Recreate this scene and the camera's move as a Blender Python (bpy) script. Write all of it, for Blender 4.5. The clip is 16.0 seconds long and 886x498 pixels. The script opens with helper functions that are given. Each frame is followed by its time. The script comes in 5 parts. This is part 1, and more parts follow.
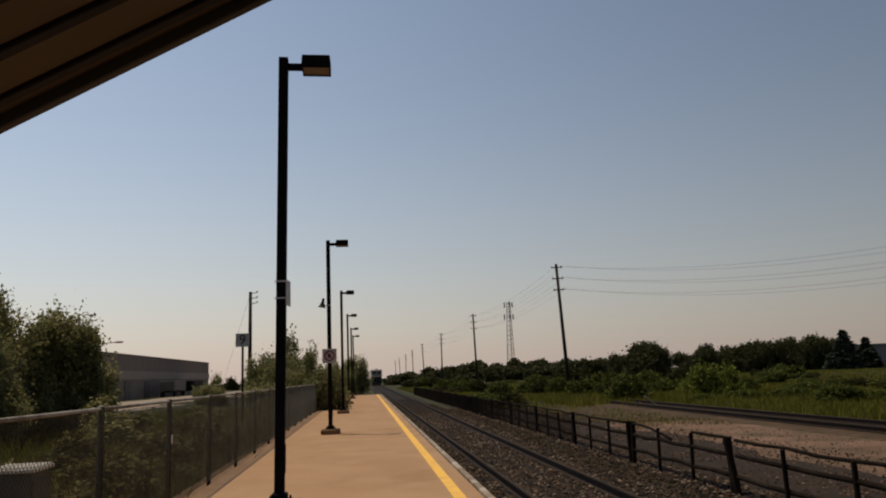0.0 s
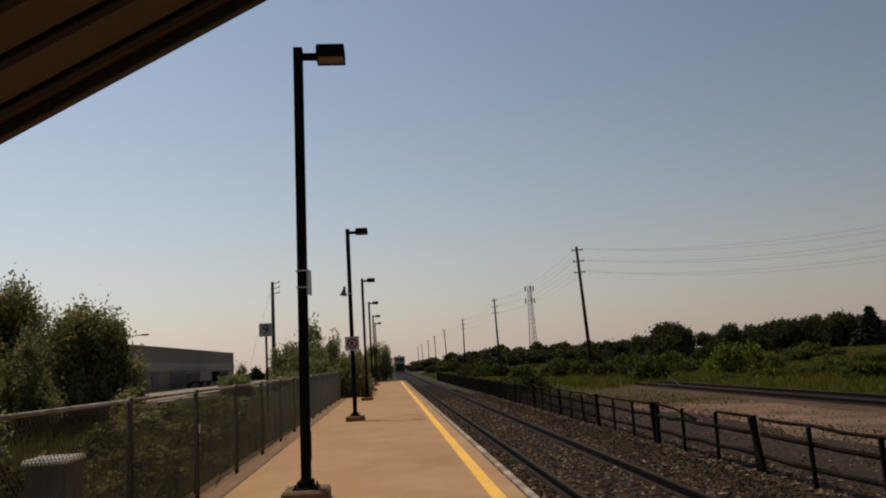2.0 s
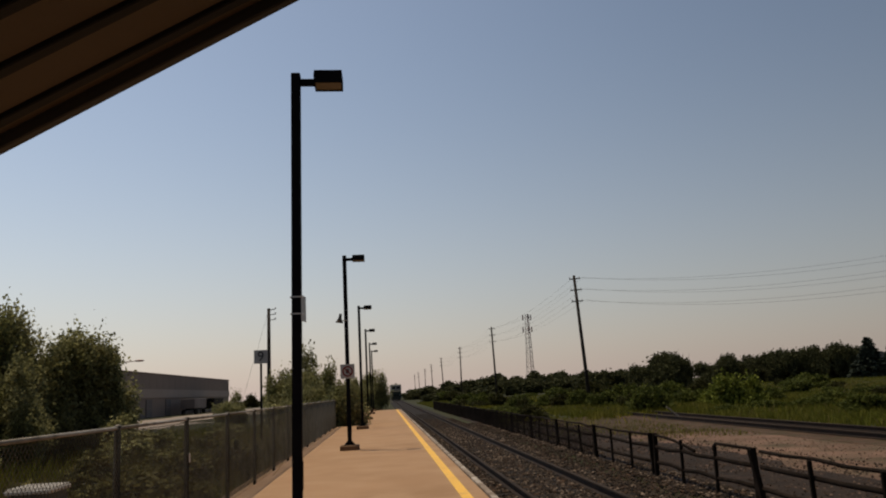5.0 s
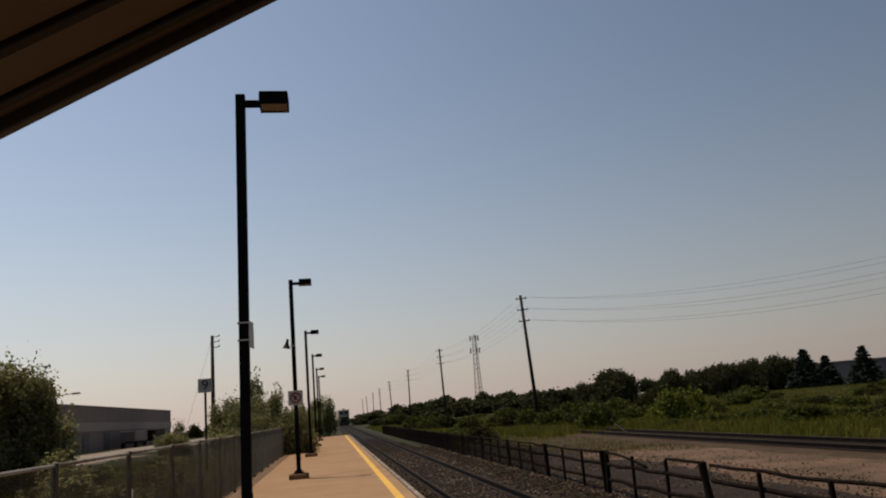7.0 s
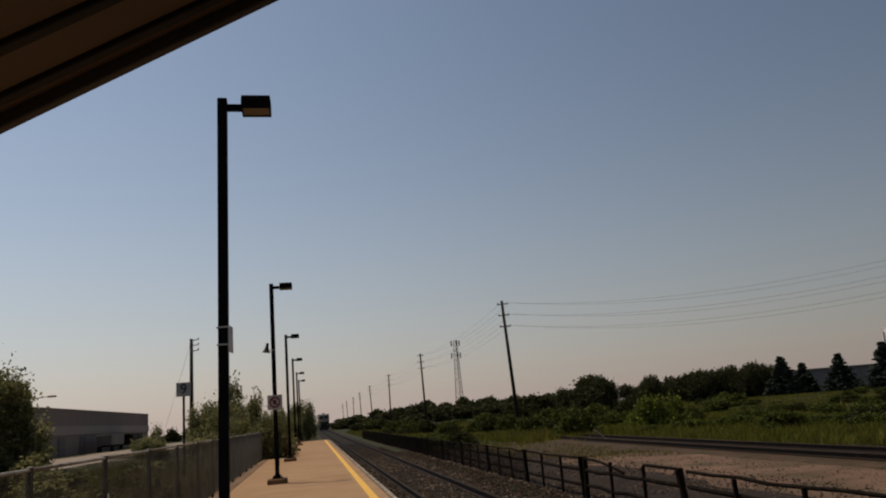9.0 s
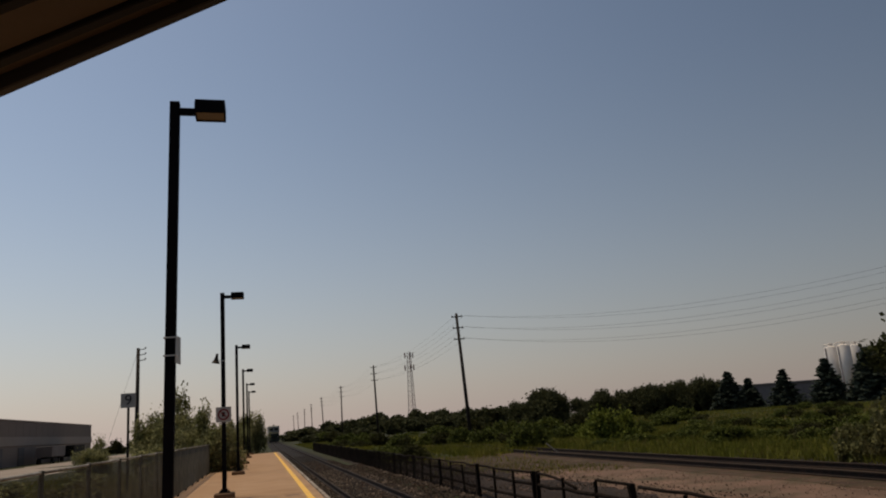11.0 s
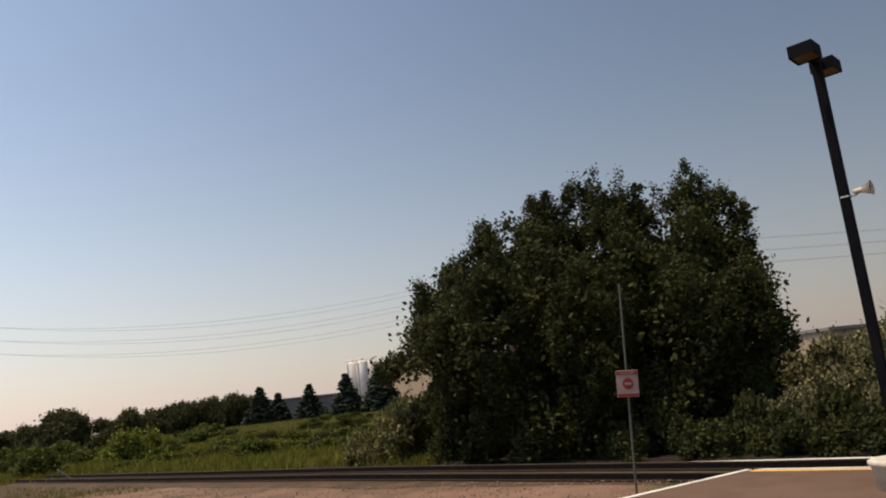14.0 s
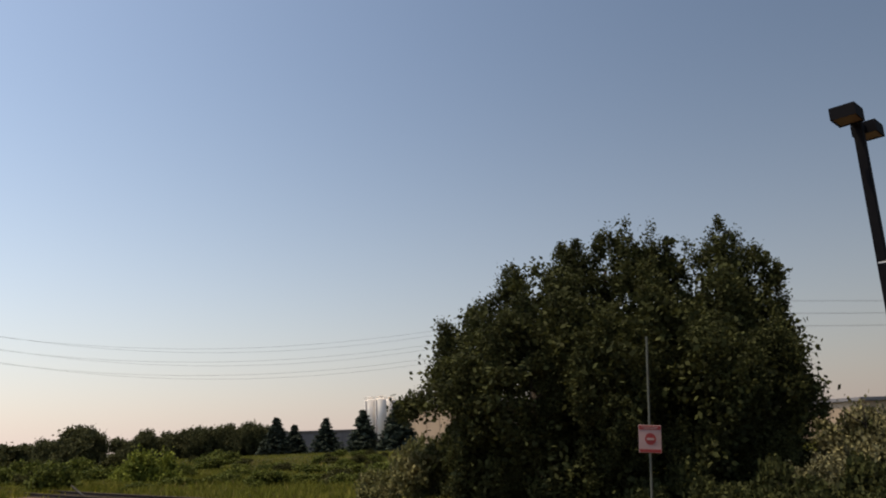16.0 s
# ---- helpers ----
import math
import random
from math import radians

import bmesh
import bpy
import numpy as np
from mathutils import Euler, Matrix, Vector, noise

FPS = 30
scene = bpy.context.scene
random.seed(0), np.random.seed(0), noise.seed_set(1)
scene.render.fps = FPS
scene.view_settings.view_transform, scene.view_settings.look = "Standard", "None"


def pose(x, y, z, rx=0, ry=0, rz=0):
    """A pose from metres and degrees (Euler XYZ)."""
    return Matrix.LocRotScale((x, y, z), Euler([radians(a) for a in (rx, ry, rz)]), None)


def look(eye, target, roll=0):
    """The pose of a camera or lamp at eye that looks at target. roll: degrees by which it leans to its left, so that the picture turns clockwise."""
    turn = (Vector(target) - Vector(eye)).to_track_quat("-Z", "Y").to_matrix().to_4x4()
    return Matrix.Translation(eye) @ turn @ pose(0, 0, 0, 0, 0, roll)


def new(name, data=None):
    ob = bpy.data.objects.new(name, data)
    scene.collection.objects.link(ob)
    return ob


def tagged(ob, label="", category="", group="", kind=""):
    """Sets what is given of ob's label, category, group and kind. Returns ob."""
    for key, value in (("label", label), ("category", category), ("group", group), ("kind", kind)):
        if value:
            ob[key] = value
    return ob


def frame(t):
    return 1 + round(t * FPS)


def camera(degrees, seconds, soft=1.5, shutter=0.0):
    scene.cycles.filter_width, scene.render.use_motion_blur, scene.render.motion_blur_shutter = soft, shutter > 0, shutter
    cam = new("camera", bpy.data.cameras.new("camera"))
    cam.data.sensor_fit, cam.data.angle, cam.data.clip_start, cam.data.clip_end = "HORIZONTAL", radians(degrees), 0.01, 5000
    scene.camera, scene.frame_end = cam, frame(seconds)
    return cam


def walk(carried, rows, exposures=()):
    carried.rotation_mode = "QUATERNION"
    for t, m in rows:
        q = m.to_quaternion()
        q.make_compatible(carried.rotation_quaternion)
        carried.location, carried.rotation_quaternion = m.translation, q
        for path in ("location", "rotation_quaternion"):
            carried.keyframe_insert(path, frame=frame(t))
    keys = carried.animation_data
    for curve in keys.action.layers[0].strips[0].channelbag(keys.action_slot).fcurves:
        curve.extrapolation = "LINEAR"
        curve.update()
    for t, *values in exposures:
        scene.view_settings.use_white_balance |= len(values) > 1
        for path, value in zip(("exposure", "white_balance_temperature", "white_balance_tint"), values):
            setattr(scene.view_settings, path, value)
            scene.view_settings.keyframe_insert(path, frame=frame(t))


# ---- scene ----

# ---- camera ----
cam = camera(59.93, 16.0, soft=2.0)
PATH = (
    (0.0, 0.005, -0.079, 1.632, 99.36, 2.22, -5.76),
    (0.5, 0.013, -0.060, 1.620, 98.61, 3.18, -5.56),
    (1.0, 0.005, -0.092, 1.624, 98.59, 3.15, -6.52),
    (1.5, 0.013, -0.086, 1.624, 97.99, 3.40, -5.51),
    (2.0, 0.014, -0.099, 1.628, 98.38, 3.45, -4.08),
    (2.5, 0.023, -0.143, 1.631, 100.11, 2.58, -3.87),
    (3.0, -0.010, -0.034, 1.628, 98.70, 3.19, -2.78),
    (3.5, 0.036, -0.088, 1.622, 98.51, 2.96, -3.43),
    (4.0, 0.052, -0.068, 1.630, 99.14, 2.93, -2.91),
    (6.5, -0.006, 0.076, 1.632, 101.43, 4.16, -7.74),
    (7.0, -0.016, 0.094, 1.642, 101.83, 4.81, -8.09),
    (7.5, -0.001, 0.076, 1.644, 102.40, 4.70, -8.79),
    (8.0, -0.009, 0.041, 1.643, 102.14, 4.65, -9.63),
    (10.5, 0.002, 0.135, 1.672, 102.07, 4.34, -9.31),
    (11.0, 0.001, 0.174, 1.680, 102.69, 4.23, -13.00),
    (11.5, 0.020, 0.146, 1.689, 102.79, 3.24, -18.01),
    (12.0, 0.034, 0.095, 1.683, 102.99, 2.95, -23.23),
    (12.5, -0.041, 0.027, 1.659, 101.40, 3.32, -31.89),
    (13.0, -0.079, 0.012, 1.648, 99.89, 6.89, -42.09),
    (13.5, -0.049, -0.010, 1.644, 99.97, 7.03, -45.81),
    (14.0, 0.028, -0.051, 1.661, 100.68, 6.43, -46.31),
    (14.5, 0.035, -0.009, 1.638, 102.94, 4.94, -46.72),
    (15.0, -0.056, -0.043, 1.645, 103.36, 4.42, -47.56),
    (15.5, -0.031, -0.038, 1.642, 102.60, 4.65, -47.64),
    (16.0, 0.018, -0.026, 1.629, 103.87, 2.42, -45.08),
)
LIGHTING = ((0.0, -0.05, 7350, 9), (4.0, -0.05, 7350, 9), (7.0, -0.05, 7150, 9), (8.0, -0.25, 7150, 9), (10.5, -0.25, 7150, 9), (11.5, -0.25, 7150, 9), (12.0, -0.2, 7150, 9), (12.5, 0.0, 7250, 10), (13.0, 0.62, 7300, 10), (14.0, 0.8, 7300, 10), (16.0, 0.85, 7200, 9))
walk(cam, [(t, pose(x, y, z, rx, ry, rz)) for t, x, y, z, rx, ry, rz in PATH], LIGHTING)

# ---- sky and sun ----
SUN_AZ, SUN_EL = radians(-49), radians(72)
world = bpy.data.worlds.new("sky")
scene.world = world
world.use_nodes = True
wn = world.node_tree.nodes
sky = wn.new("ShaderNodeTexSky")
sky.sky_type = "NISHITA"
sky.sun_disc = False
sky.sun_elevation, sky.sun_rotation = SUN_EL, SUN_AZ
sky.air_density, sky.dust_density, sky.ozone_density, sky.altitude = 1.0, 1.5, 1.0, 100
# summer haze that thickens evenly towards the horizon all round
wl = world.node_tree.links
wtc, wsep = wn.new("ShaderNodeTexCoord"), wn.new("ShaderNodeSeparateXYZ")
wl.new(wtc.outputs["Generated"], wsep.inputs[0])
winv, wpow, wamt = (wn.new("ShaderNodeMath") for _ in range(3))
winv.operation, wpow.operation, wamt.operation = "SUBTRACT", "POWER", "MULTIPLY"
winv.use_clamp = True
winv.inputs[0].default_value = 1.0
wl.new(wsep.outputs[2], winv.inputs[1])
wl.new(winv.outputs[0], wpow.inputs[0])
wpow.inputs[1].default_value = 5.0
wl.new(wpow.outputs[0], wamt.inputs[0])
wamt.inputs[1].default_value = 0.85
wmix = wn.new("ShaderNodeMix")
wmix.data_type = "RGBA"
wl.new(wamt.outputs[0], wmix.inputs[0])
wl.new(sky.outputs["Color"], wmix.inputs[6])
# the haze is rosy at the horizon and bluish above it, and the whole sky brightens towards the sun's side
wlow, wtone = wn.new("ShaderNodeMath"), wn.new("ShaderNodeMix")
wlow.operation, wlow.inputs[1].default_value = "POWER", 9.0
wl.new(winv.outputs[0], wlow.inputs[0])
wtone.data_type = "RGBA"
wtone.inputs[6].default_value, wtone.inputs[7].default_value = (4.35, 4.28, 4.42, 1), (4.85, 4.02, 4.0, 1)
wl.new(wlow.outputs[0], wtone.inputs[0])
wl.new(wtone.outputs[2], wmix.inputs[7])
wdot, wstop, wgain, wall = wn.new("ShaderNodeVectorMath"), wn.new("ShaderNodeMath"), wn.new("ShaderNodeMath"), wn.new("ShaderNodeVectorMath")
wdot.operation, wstop.operation, wgain.operation, wall.operation = "DOT_PRODUCT", "MULTIPLY", "POWER", "SCALE"
wl.new(wtc.outputs["Generated"], wdot.inputs[0])
wdot.inputs[1].default_value = (math.sin(SUN_AZ), math.cos(SUN_AZ), 0)
wl.new(wdot.outputs["Value"], wstop.inputs[0])
wstop.inputs[1].default_value = 0.97
wgain.inputs[0].default_value = 2.0
wl.new(wstop.outputs[0], wgain.inputs[1])
wl.new(wmix.outputs[2], wall.inputs[0])
wl.new(wgain.outputs[0], wall.inputs["Scale"])
wl.new(wall.outputs["Vector"], wn["Background"].inputs["Color"])
wn["Background"].inputs["Strength"].default_value = 0.076
sun = new("sun", bpy.data.lights.new("sun", "SUN"))
sun.data.energy, sun.data.angle, sun.data.color = 2.4, radians(0.6), (1.0, 0.86, 0.66)
to_sun = Vector((math.sin(SUN_AZ) * math.cos(SUN_EL), math.cos(SUN_AZ) * math.cos(SUN_EL), math.sin(SUN_EL)))
sun.matrix_world = look(to_sun * 50, (0, 0, 0))
scene.view_settings.exposure = 0.0

# ---- materials ----


def material(name, base, rough=0.8, metal=0.0, vary=(), scale=3.0, fine=0.0, fine_scale=60.0, bump=0.0, island=0.0, spread=0.0, coords="Object", spec=0.25):
    """base colour, mixed with the colours in vary by noise of that scale; fine: grain strength; island, spread: change from piece to piece."""
    m = bpy.data.materials.new(name)
    m.use_nodes = True
    n, l = m.node_tree.nodes, m.node_tree.links
    bsdf = n["Principled BSDF"]
    bsdf.inputs["Roughness"].default_value, bsdf.inputs["Metallic"].default_value = rough, metal
    bsdf.inputs["Specular IOR Level"].default_value = spec
    tc = n.new("ShaderNodeTexCoord")

    def mix(a, b, fac, blend="MIX"):
        x = n.new("ShaderNodeMix")
        x.data_type, x.blend_type = "RGBA", blend
        for sock, v in ((x.inputs[6], a), (x.inputs[7], b), (x.inputs[0], fac)):
            if hasattr(v, "links"):
                l.new(v, sock)
            else:
                sock.default_value = (*v, 1) if isinstance(v, tuple) else v
        return x.outputs[2]

    def noise_at(sc, detail=4.0, seed=0.0):
        t = n.new("ShaderNodeTexNoise")
        t.noise_dimensions = "4D"
        t.inputs["W"].default_value = seed
        t.inputs["Scale"].default_value, t.inputs["Detail"].default_value = sc, detail
        l.new(tc.outputs[coords], t.inputs["Vector"])
        return t.outputs["Fac"]

    def ramp(src, a, b):
        r = n.new("ShaderNodeMapRange")
        r.inputs["From Min"].default_value, r.inputs["From Max"].default_value = a, b
        l.new(src, r.inputs["Value"])
        return r.outputs["Result"]

    col = base
    for i, c in enumerate(vary):
        col = mix(col, c, ramp(noise_at(scale * (1 + 1.7 * i), 5.0, 3.1 * i + 1), 0.42, 0.66))
    if fine:
        col = mix(col, (0.0, 0.0, 0.0), ramp(noise_at(fine_scale, 3.0, 9.0), 0.35 + 0.0, 0.35 + 0.6 / max(fine, 0.05)))
    if island or spread:
        if island:
            src = n.new("ShaderNodeNewGeometry").outputs["Random Per Island"]
        else:
            src = n.new("ShaderNodeObjectInfo").outputs["Random"]
        hsv = n.new("ShaderNodeHueSaturation")
        amt = island or spread
        v = n.new("ShaderNodeMapRange")
        v.inputs["To Min"].default_value, v.inputs["To Max"].default_value = 1 - amt, 1 + amt
        l.new(src, v.inputs["Value"])
        l.new(v.outputs["Result"], hsv.inputs["Value"])
        if hasattr(col, "links"):
            l.new(col, hsv.inputs["Color"])
        else:
            hsv.inputs["Color"].default_value = (*col, 1)
        col = hsv.outputs["Color"]
    if hasattr(col, "links"):
        l.new(col, bsdf.inputs["Base Color"])
    else:
        bsdf.inputs["Base Color"].default_value = (*col, 1)
    if bump:
        b = n.new("ShaderNodeBump")
        b.inputs["Strength"].default_value, b.inputs["Distance"].default_value = bump, 0.02
        l.new(noise_at(fine_scale, 4.0, 5.0), b.inputs["Height"])
        l.new(b.outputs["Normal"], bsdf.inputs["Normal"])
    return m


def leaf_material(name, a, b, rough=0.75, island=0.35, thin=0.25):
    m = material(name, a, rough, vary=(b,), scale=0.5, island=island, spec=0.12)
    n, l = m.node_tree.nodes, m.node_tree.links
    bsdf, out = n["Principled BSDF"], n["Material Output"]
    tr = n.new("ShaderNodeBsdfTranslucent")
    src = bsdf.inputs["Base Color"].links[0].from_socket
    l.new(src, tr.inputs["Color"])
    ms = n.new("ShaderNodeMixShader")
    ms.inputs[0].default_value = thin
    l.new(bsdf.outputs[0], ms.inputs[1])
    l.new(tr.outputs[0], ms.inputs[2])
    l.new(ms.outputs[0], out.inputs["Surface"])
    return m


M_CONCRETE = material("platform_concrete", (0.4, 0.242, 0.136), 0.9, vary=((0.335, 0.198, 0.107), (0.43, 0.272, 0.16)), scale=0.35, fine=0.12, fine_scale=45, bump=0.25)
M_CURB = material("curb_concrete", (0.26, 0.205, 0.16), 0.92, vary=((0.12, 0.085, 0.06), (0.5, 0.44, 0.38)), scale=1.3, fine=0.2, bump=0.4)
M_FOOT = material("footing_concrete", (0.2, 0.125, 0.075), 0.95, vary=((0.14, 0.085, 0.05),), scale=4, fine=0.25, bump=0.5)
M_ASPHALT = material("asphalt", (0.115, 0.07, 0.052), 0.9, vary=((0.095, 0.058, 0.043), (0.135, 0.085, 0.062)), scale=0.6, fine=0.2, fine_scale=70, bump=0.4)
M_YELLOW = material("yellow_paint", (0.9, 0.52, 0.1), 0.7, vary=((0.72, 0.42, 0.12), (0.92, 0.56, 0.1)), scale=2.2, fine=0.15)
M_WHITE_LINE = material("white_paint", (0.78, 0.76, 0.72), 0.7, vary=((0.6, 0.57, 0.52),), scale=3, fine=0.1)
M_CREAM_PAINT = material("cream_paint", (0.55, 0.5, 0.43), 0.7, vary=((0.42, 0.37, 0.31), (0.6, 0.56, 0.5)), scale=4, fine=0.15, bump=0.2)
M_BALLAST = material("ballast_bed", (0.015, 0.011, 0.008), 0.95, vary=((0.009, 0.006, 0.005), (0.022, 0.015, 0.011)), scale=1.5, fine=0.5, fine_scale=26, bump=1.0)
M_STONE = material("ballast_stone", (0.045, 0.033, 0.025), 0.9, vary=((0.03, 0.021, 0.014), (0.05, 0.028, 0.017)), scale=0.9, island=0.98)
M_RUST = material("rusty_steel", (0.02, 0.012, 0.009), 0.85, 0.0, vary=((0.034, 0.017, 0.011), (0.013, 0.009, 0.007)), scale=3, fine=0.2)
M_RAILTOP = material("worn_rail_steel", (0.042, 0.03, 0.023), 0.85, 0.0, vary=((0.026, 0.018, 0.013),), scale=2, spec=0.12)
M_RAILTOP_FAR = material("far_rail_steel", (0.07, 0.052, 0.041), 0.8, 0.0, vary=((0.04, 0.029, 0.022),), scale=0.4, spec=0.15)
M_TIE = material("weathered_tie", (0.02, 0.015, 0.012), 0.95, vary=((0.03, 0.022, 0.017), (0.013, 0.01, 0.008)), scale=5, fine=0.4, spread=0.3, bump=0.6)
M_BLACK = material("black_painted_steel", (0.006, 0.006, 0.008), 0.6, 0.0, vary=((0.01, 0.0095, 0.011),), scale=2, fine=0.1, spec=0.03)
M_LENS = material("lamp_lens", (0.13, 0.095, 0.06), 0.35, vary=((0.15, 0.11, 0.065),), scale=8)
M_GALV = material("galvanised_wire", (0.13, 0.11, 0.075), 0.7, 0.1, vary=((0.075, 0.062, 0.04),), scale=2)
# galvanised pipe, lightened so that the fence's top rail looks sunlit
M_GALV_PIPE = material("galvanised_pipe", (0.27, 0.245, 0.21), 0.65, 0.2, vary=((0.12, 0.105, 0.085), (0.32, 0.29, 0.25)), scale=3)
M_DARKPOST = material("dark_weathered_post", (0.016, 0.014, 0.011), 0.85, vary=((0.024, 0.02, 0.016),), scale=4, fine=0.2)
M_FENCE = material("brown_fence_steel", (0.017, 0.012, 0.009), 0.85, vary=((0.03, 0.021, 0.016), (0.011, 0.008, 0.006)), scale=2.5, fine=0.25, spec=0.05)
M_WOODPOLE = material("pole_wood", (0.03, 0.025, 0.022), 0.9, vary=((0.045, 0.037, 0.032),), scale=1.5, fine=0.3, fine_scale=20, bump=0.5)
M_INSUL = material("insulator", (0.3, 0.3, 0.3), 0.3)
M_WIRE = material("cable", (0.07, 0.07, 0.075), 0.6)
M_TOWER = material("tower_steel", (0.25, 0.24, 0.24), 0.6, 0.4, vary=((0.34, 0.2, 0.18),), scale=0.1)
M_SIGN = material("sign_white", (0.46, 0.46, 0.45), 0.45, vary=((0.38, 0.38, 0.37),), scale=4)
M_SIGNBACK = material("sign_aluminium", (0.55, 0.55, 0.54), 0.4, 0.5, vary=((0.45, 0.45, 0.45),), scale=3)
M_SIGN_RED = material("sign_red", (0.2, 0.024, 0.025), 0.5, vary=((0.2, 0.03, 0.03),), scale=4)
M_SIGN_DARK = material("sign_black", (0.02, 0.02, 0.022), 0.5)
M_PINK = material("sign_faded_white", (0.3, 0.21, 0.205), 0.5, vary=((0.24, 0.165, 0.16),), scale=5)
M_POST_GREY = material("sign_post_steel", (0.09, 0.095, 0.08), 0.6, 0.4, vary=((0.1, 0.11, 0.09),), scale=3)
M_HORN = material("horn_ivory", (0.62, 0.52, 0.4), 0.5, vary=((0.5, 0.42, 0.33),), scale=5)
M_HORN_DARK = material("horn_dark", (0.012, 0.011, 0.011), 0.7, vary=((0.02, 0.018, 0.017),), scale=6, spec=0.1)
M_HORN_IN = material("horn_inside", (0.2, 0.11, 0.07), 0.6)
M_CANOPY = material("canopy_soffit", (0.088, 0.06, 0.038), 0.7, 0.0, vary=((0.07, 0.047, 0.029),), scale=0.8, fine=0.1)
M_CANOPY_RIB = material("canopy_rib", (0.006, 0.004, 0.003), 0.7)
M_FASCIA = material("canopy_fascia", (0.04, 0.034, 0.03), 0.6, vary=((0.03, 0.025, 0.021),), scale=2)
M_CABINET = material("cabinet_steel", (0.09, 0.084, 0.078), 0.7, 0.0, vary=((0.065, 0.06, 0.055),), scale=2, fine=0.1)
# cabinet roof: sunlight on the top plane is put into this pale colour
M_CABINET_SUNLIT = material("cabinet_roof", (0.6, 0.57, 0.53), 0.7, vary=((0.5, 0.47, 0.43),), scale=3)
M_WAREHOUSE = material("warehouse_grey", (0.245, 0.195, 0.17), 0.75, vary=((0.215, 0.17, 0.15),), scale=0.05, fine=0.08, fine_scale=3)
M_WAREHOUSE_BAND = material("warehouse_light_band", (0.36, 0.3, 0.265), 0.7, vary=((0.31, 0.26, 0.23),), scale=0.08)
M_WAREHOUSE_DARK = material("warehouse_doors", (0.13, 0.115, 0.115), 0.7, vary=((0.17, 0.15, 0.15),), scale=0.3)
M_SILO = material("silo_white", (0.88, 0.82, 0.76), 0.5, vary=((0.78, 0.71, 0.65),), scale=0.15)
M_CREAM = material("cream_cladding", (0.4, 0.3, 0.21), 0.8, vary=((0.34, 0.25, 0.18),), scale=0.1, fine=0.1, fine_scale=2)
M_ROOFING = material("grey_roofing", (0.22, 0.21, 0.22), 0.8, vary=((0.18, 0.17, 0.18),), scale=0.1)
M_GROUND = material("ground_soil", (0.038, 0.04, 0.011), 0.95, vary=((0.026, 0.034, 0.008), (0.052, 0.043, 0.018), (0.032, 0.039, 0.01)), scale=0.08, fine=0.5, fine_scale=5, bump=0.8)
M_BED_FAR = material("brown_bed", (0.085, 0.048, 0.03), 0.95, vary=((0.045, 0.026, 0.017), (0.12, 0.072, 0.048), (0.055, 0.045, 0.02)), scale=0.6, fine=0.5, fine_scale=20, bump=1.0)
M_DIRT = material("dirt_yard", (0.2, 0.118, 0.084), 0.95, vary=((0.11, 0.068, 0.047), (0.26, 0.157, 0.114), (0.085, 0.064, 0.036)), scale=0.16, fine=0.35, fine_scale=12, bump=0.8)
M_MARGIN = material("dark_gravel", (0.03, 0.018, 0.011), 0.95, vary=((0.014, 0.009, 0.006), (0.048, 0.028, 0.018), (0.02, 0.013, 0.008)), scale=1.1, fine=0.5, fine_scale=18, bump=1.0)
M_TRUNK = material("bark", (0.035, 0.028, 0.022), 0.95, vary=((0.05, 0.04, 0.032),), scale=3, fine=0.4, fine_scale=15, bump=0.8)
L_POPLAR = leaf_material("poplar_leaves", (0.048, 0.053, 0.018), (0.028, 0.033, 0.012), island=0.55)
# silvery leaves; the pale and dark tones also carry sunlit bits and shaded gaps
L_OLIVE = leaf_material("silvery_leaves", (0.2, 0.185, 0.098), (0.04, 0.044, 0.018), island=0.75)
L_PALE = leaf_material("pale_willow_leaves", (0.115, 0.118, 0.042), (0.14, 0.125, 0.06))
L_DARK = leaf_material("dark_hedge_leaves", (0.036, 0.037, 0.011), (0.045, 0.047, 0.014))
L_BRIGHT = leaf_material("bright_bush_leaves", (0.15, 0.172, 0.03), (0.08, 0.102, 0.02))
L_LEFT = leaf_material("left_tree_leaves", (0.31, 0.295, 0.145), (0.15, 0.155, 0.06), island=0.55, thin=0.45)
L_MID = leaf_material("scrub_leaves", (0.085, 0.1, 0.021), (0.055, 0.068, 0.015))
L_HEDGE = leaf_material("fence_shrub_leaves", (0.16, 0.142, 0.052), (0.08, 0.078, 0.026), island=0.5)
# distant foliage, its leaf colour lightened to include aerial haze
L_HAZED = leaf_material("distant_leaves", (0.058, 0.062, 0.028), (0.072, 0.076, 0.034))
L_SPRUCE = leaf_material("spruce_needles", (0.032, 0.044, 0.034), (0.042, 0.055, 0.042), thin=0.05)
L_GRASS = leaf_material("grass_blades", (0.125, 0.13, 0.02), (0.17, 0.152, 0.03), thin=0.3)
L_DRY = leaf_material("dry_grass_blades", (0.19, 0.15, 0.05), (0.12, 0.11, 0.03), thin=0.3)
L_FLOWER = leaf_material("yellow_weed_flowers", (0.32, 0.27, 0.03), (0.16, 0.17, 0.03), thin=0.3)

# ---- builders ----


def mesh_of(name, bm, mats, smooth=False):
    me = bpy.data.meshes.new(name)
    bm.to_mesh(me)
    bm.free()
    for m in mats if isinstance(mats, (list, tuple)) else (mats,):
        me.materials.append(m)
    if smooth:
        for p in me.polygons:
            p.use_smooth = True
    return me


def part(name, bm, mats, parent=None, label="", smooth=False):
    ob = new(name, bm if isinstance(bm, bpy.types.Mesh) else mesh_of(name, bm, mats, smooth))
    ob.parent = parent
    return tagged(ob, label)


def thing(name, m, label, category, group="", kind=""):
    ob = new(name)
    ob.empty_display_size = 0.2
    ob.matrix_world = m
    return tagged(ob, label, category, group, kind)


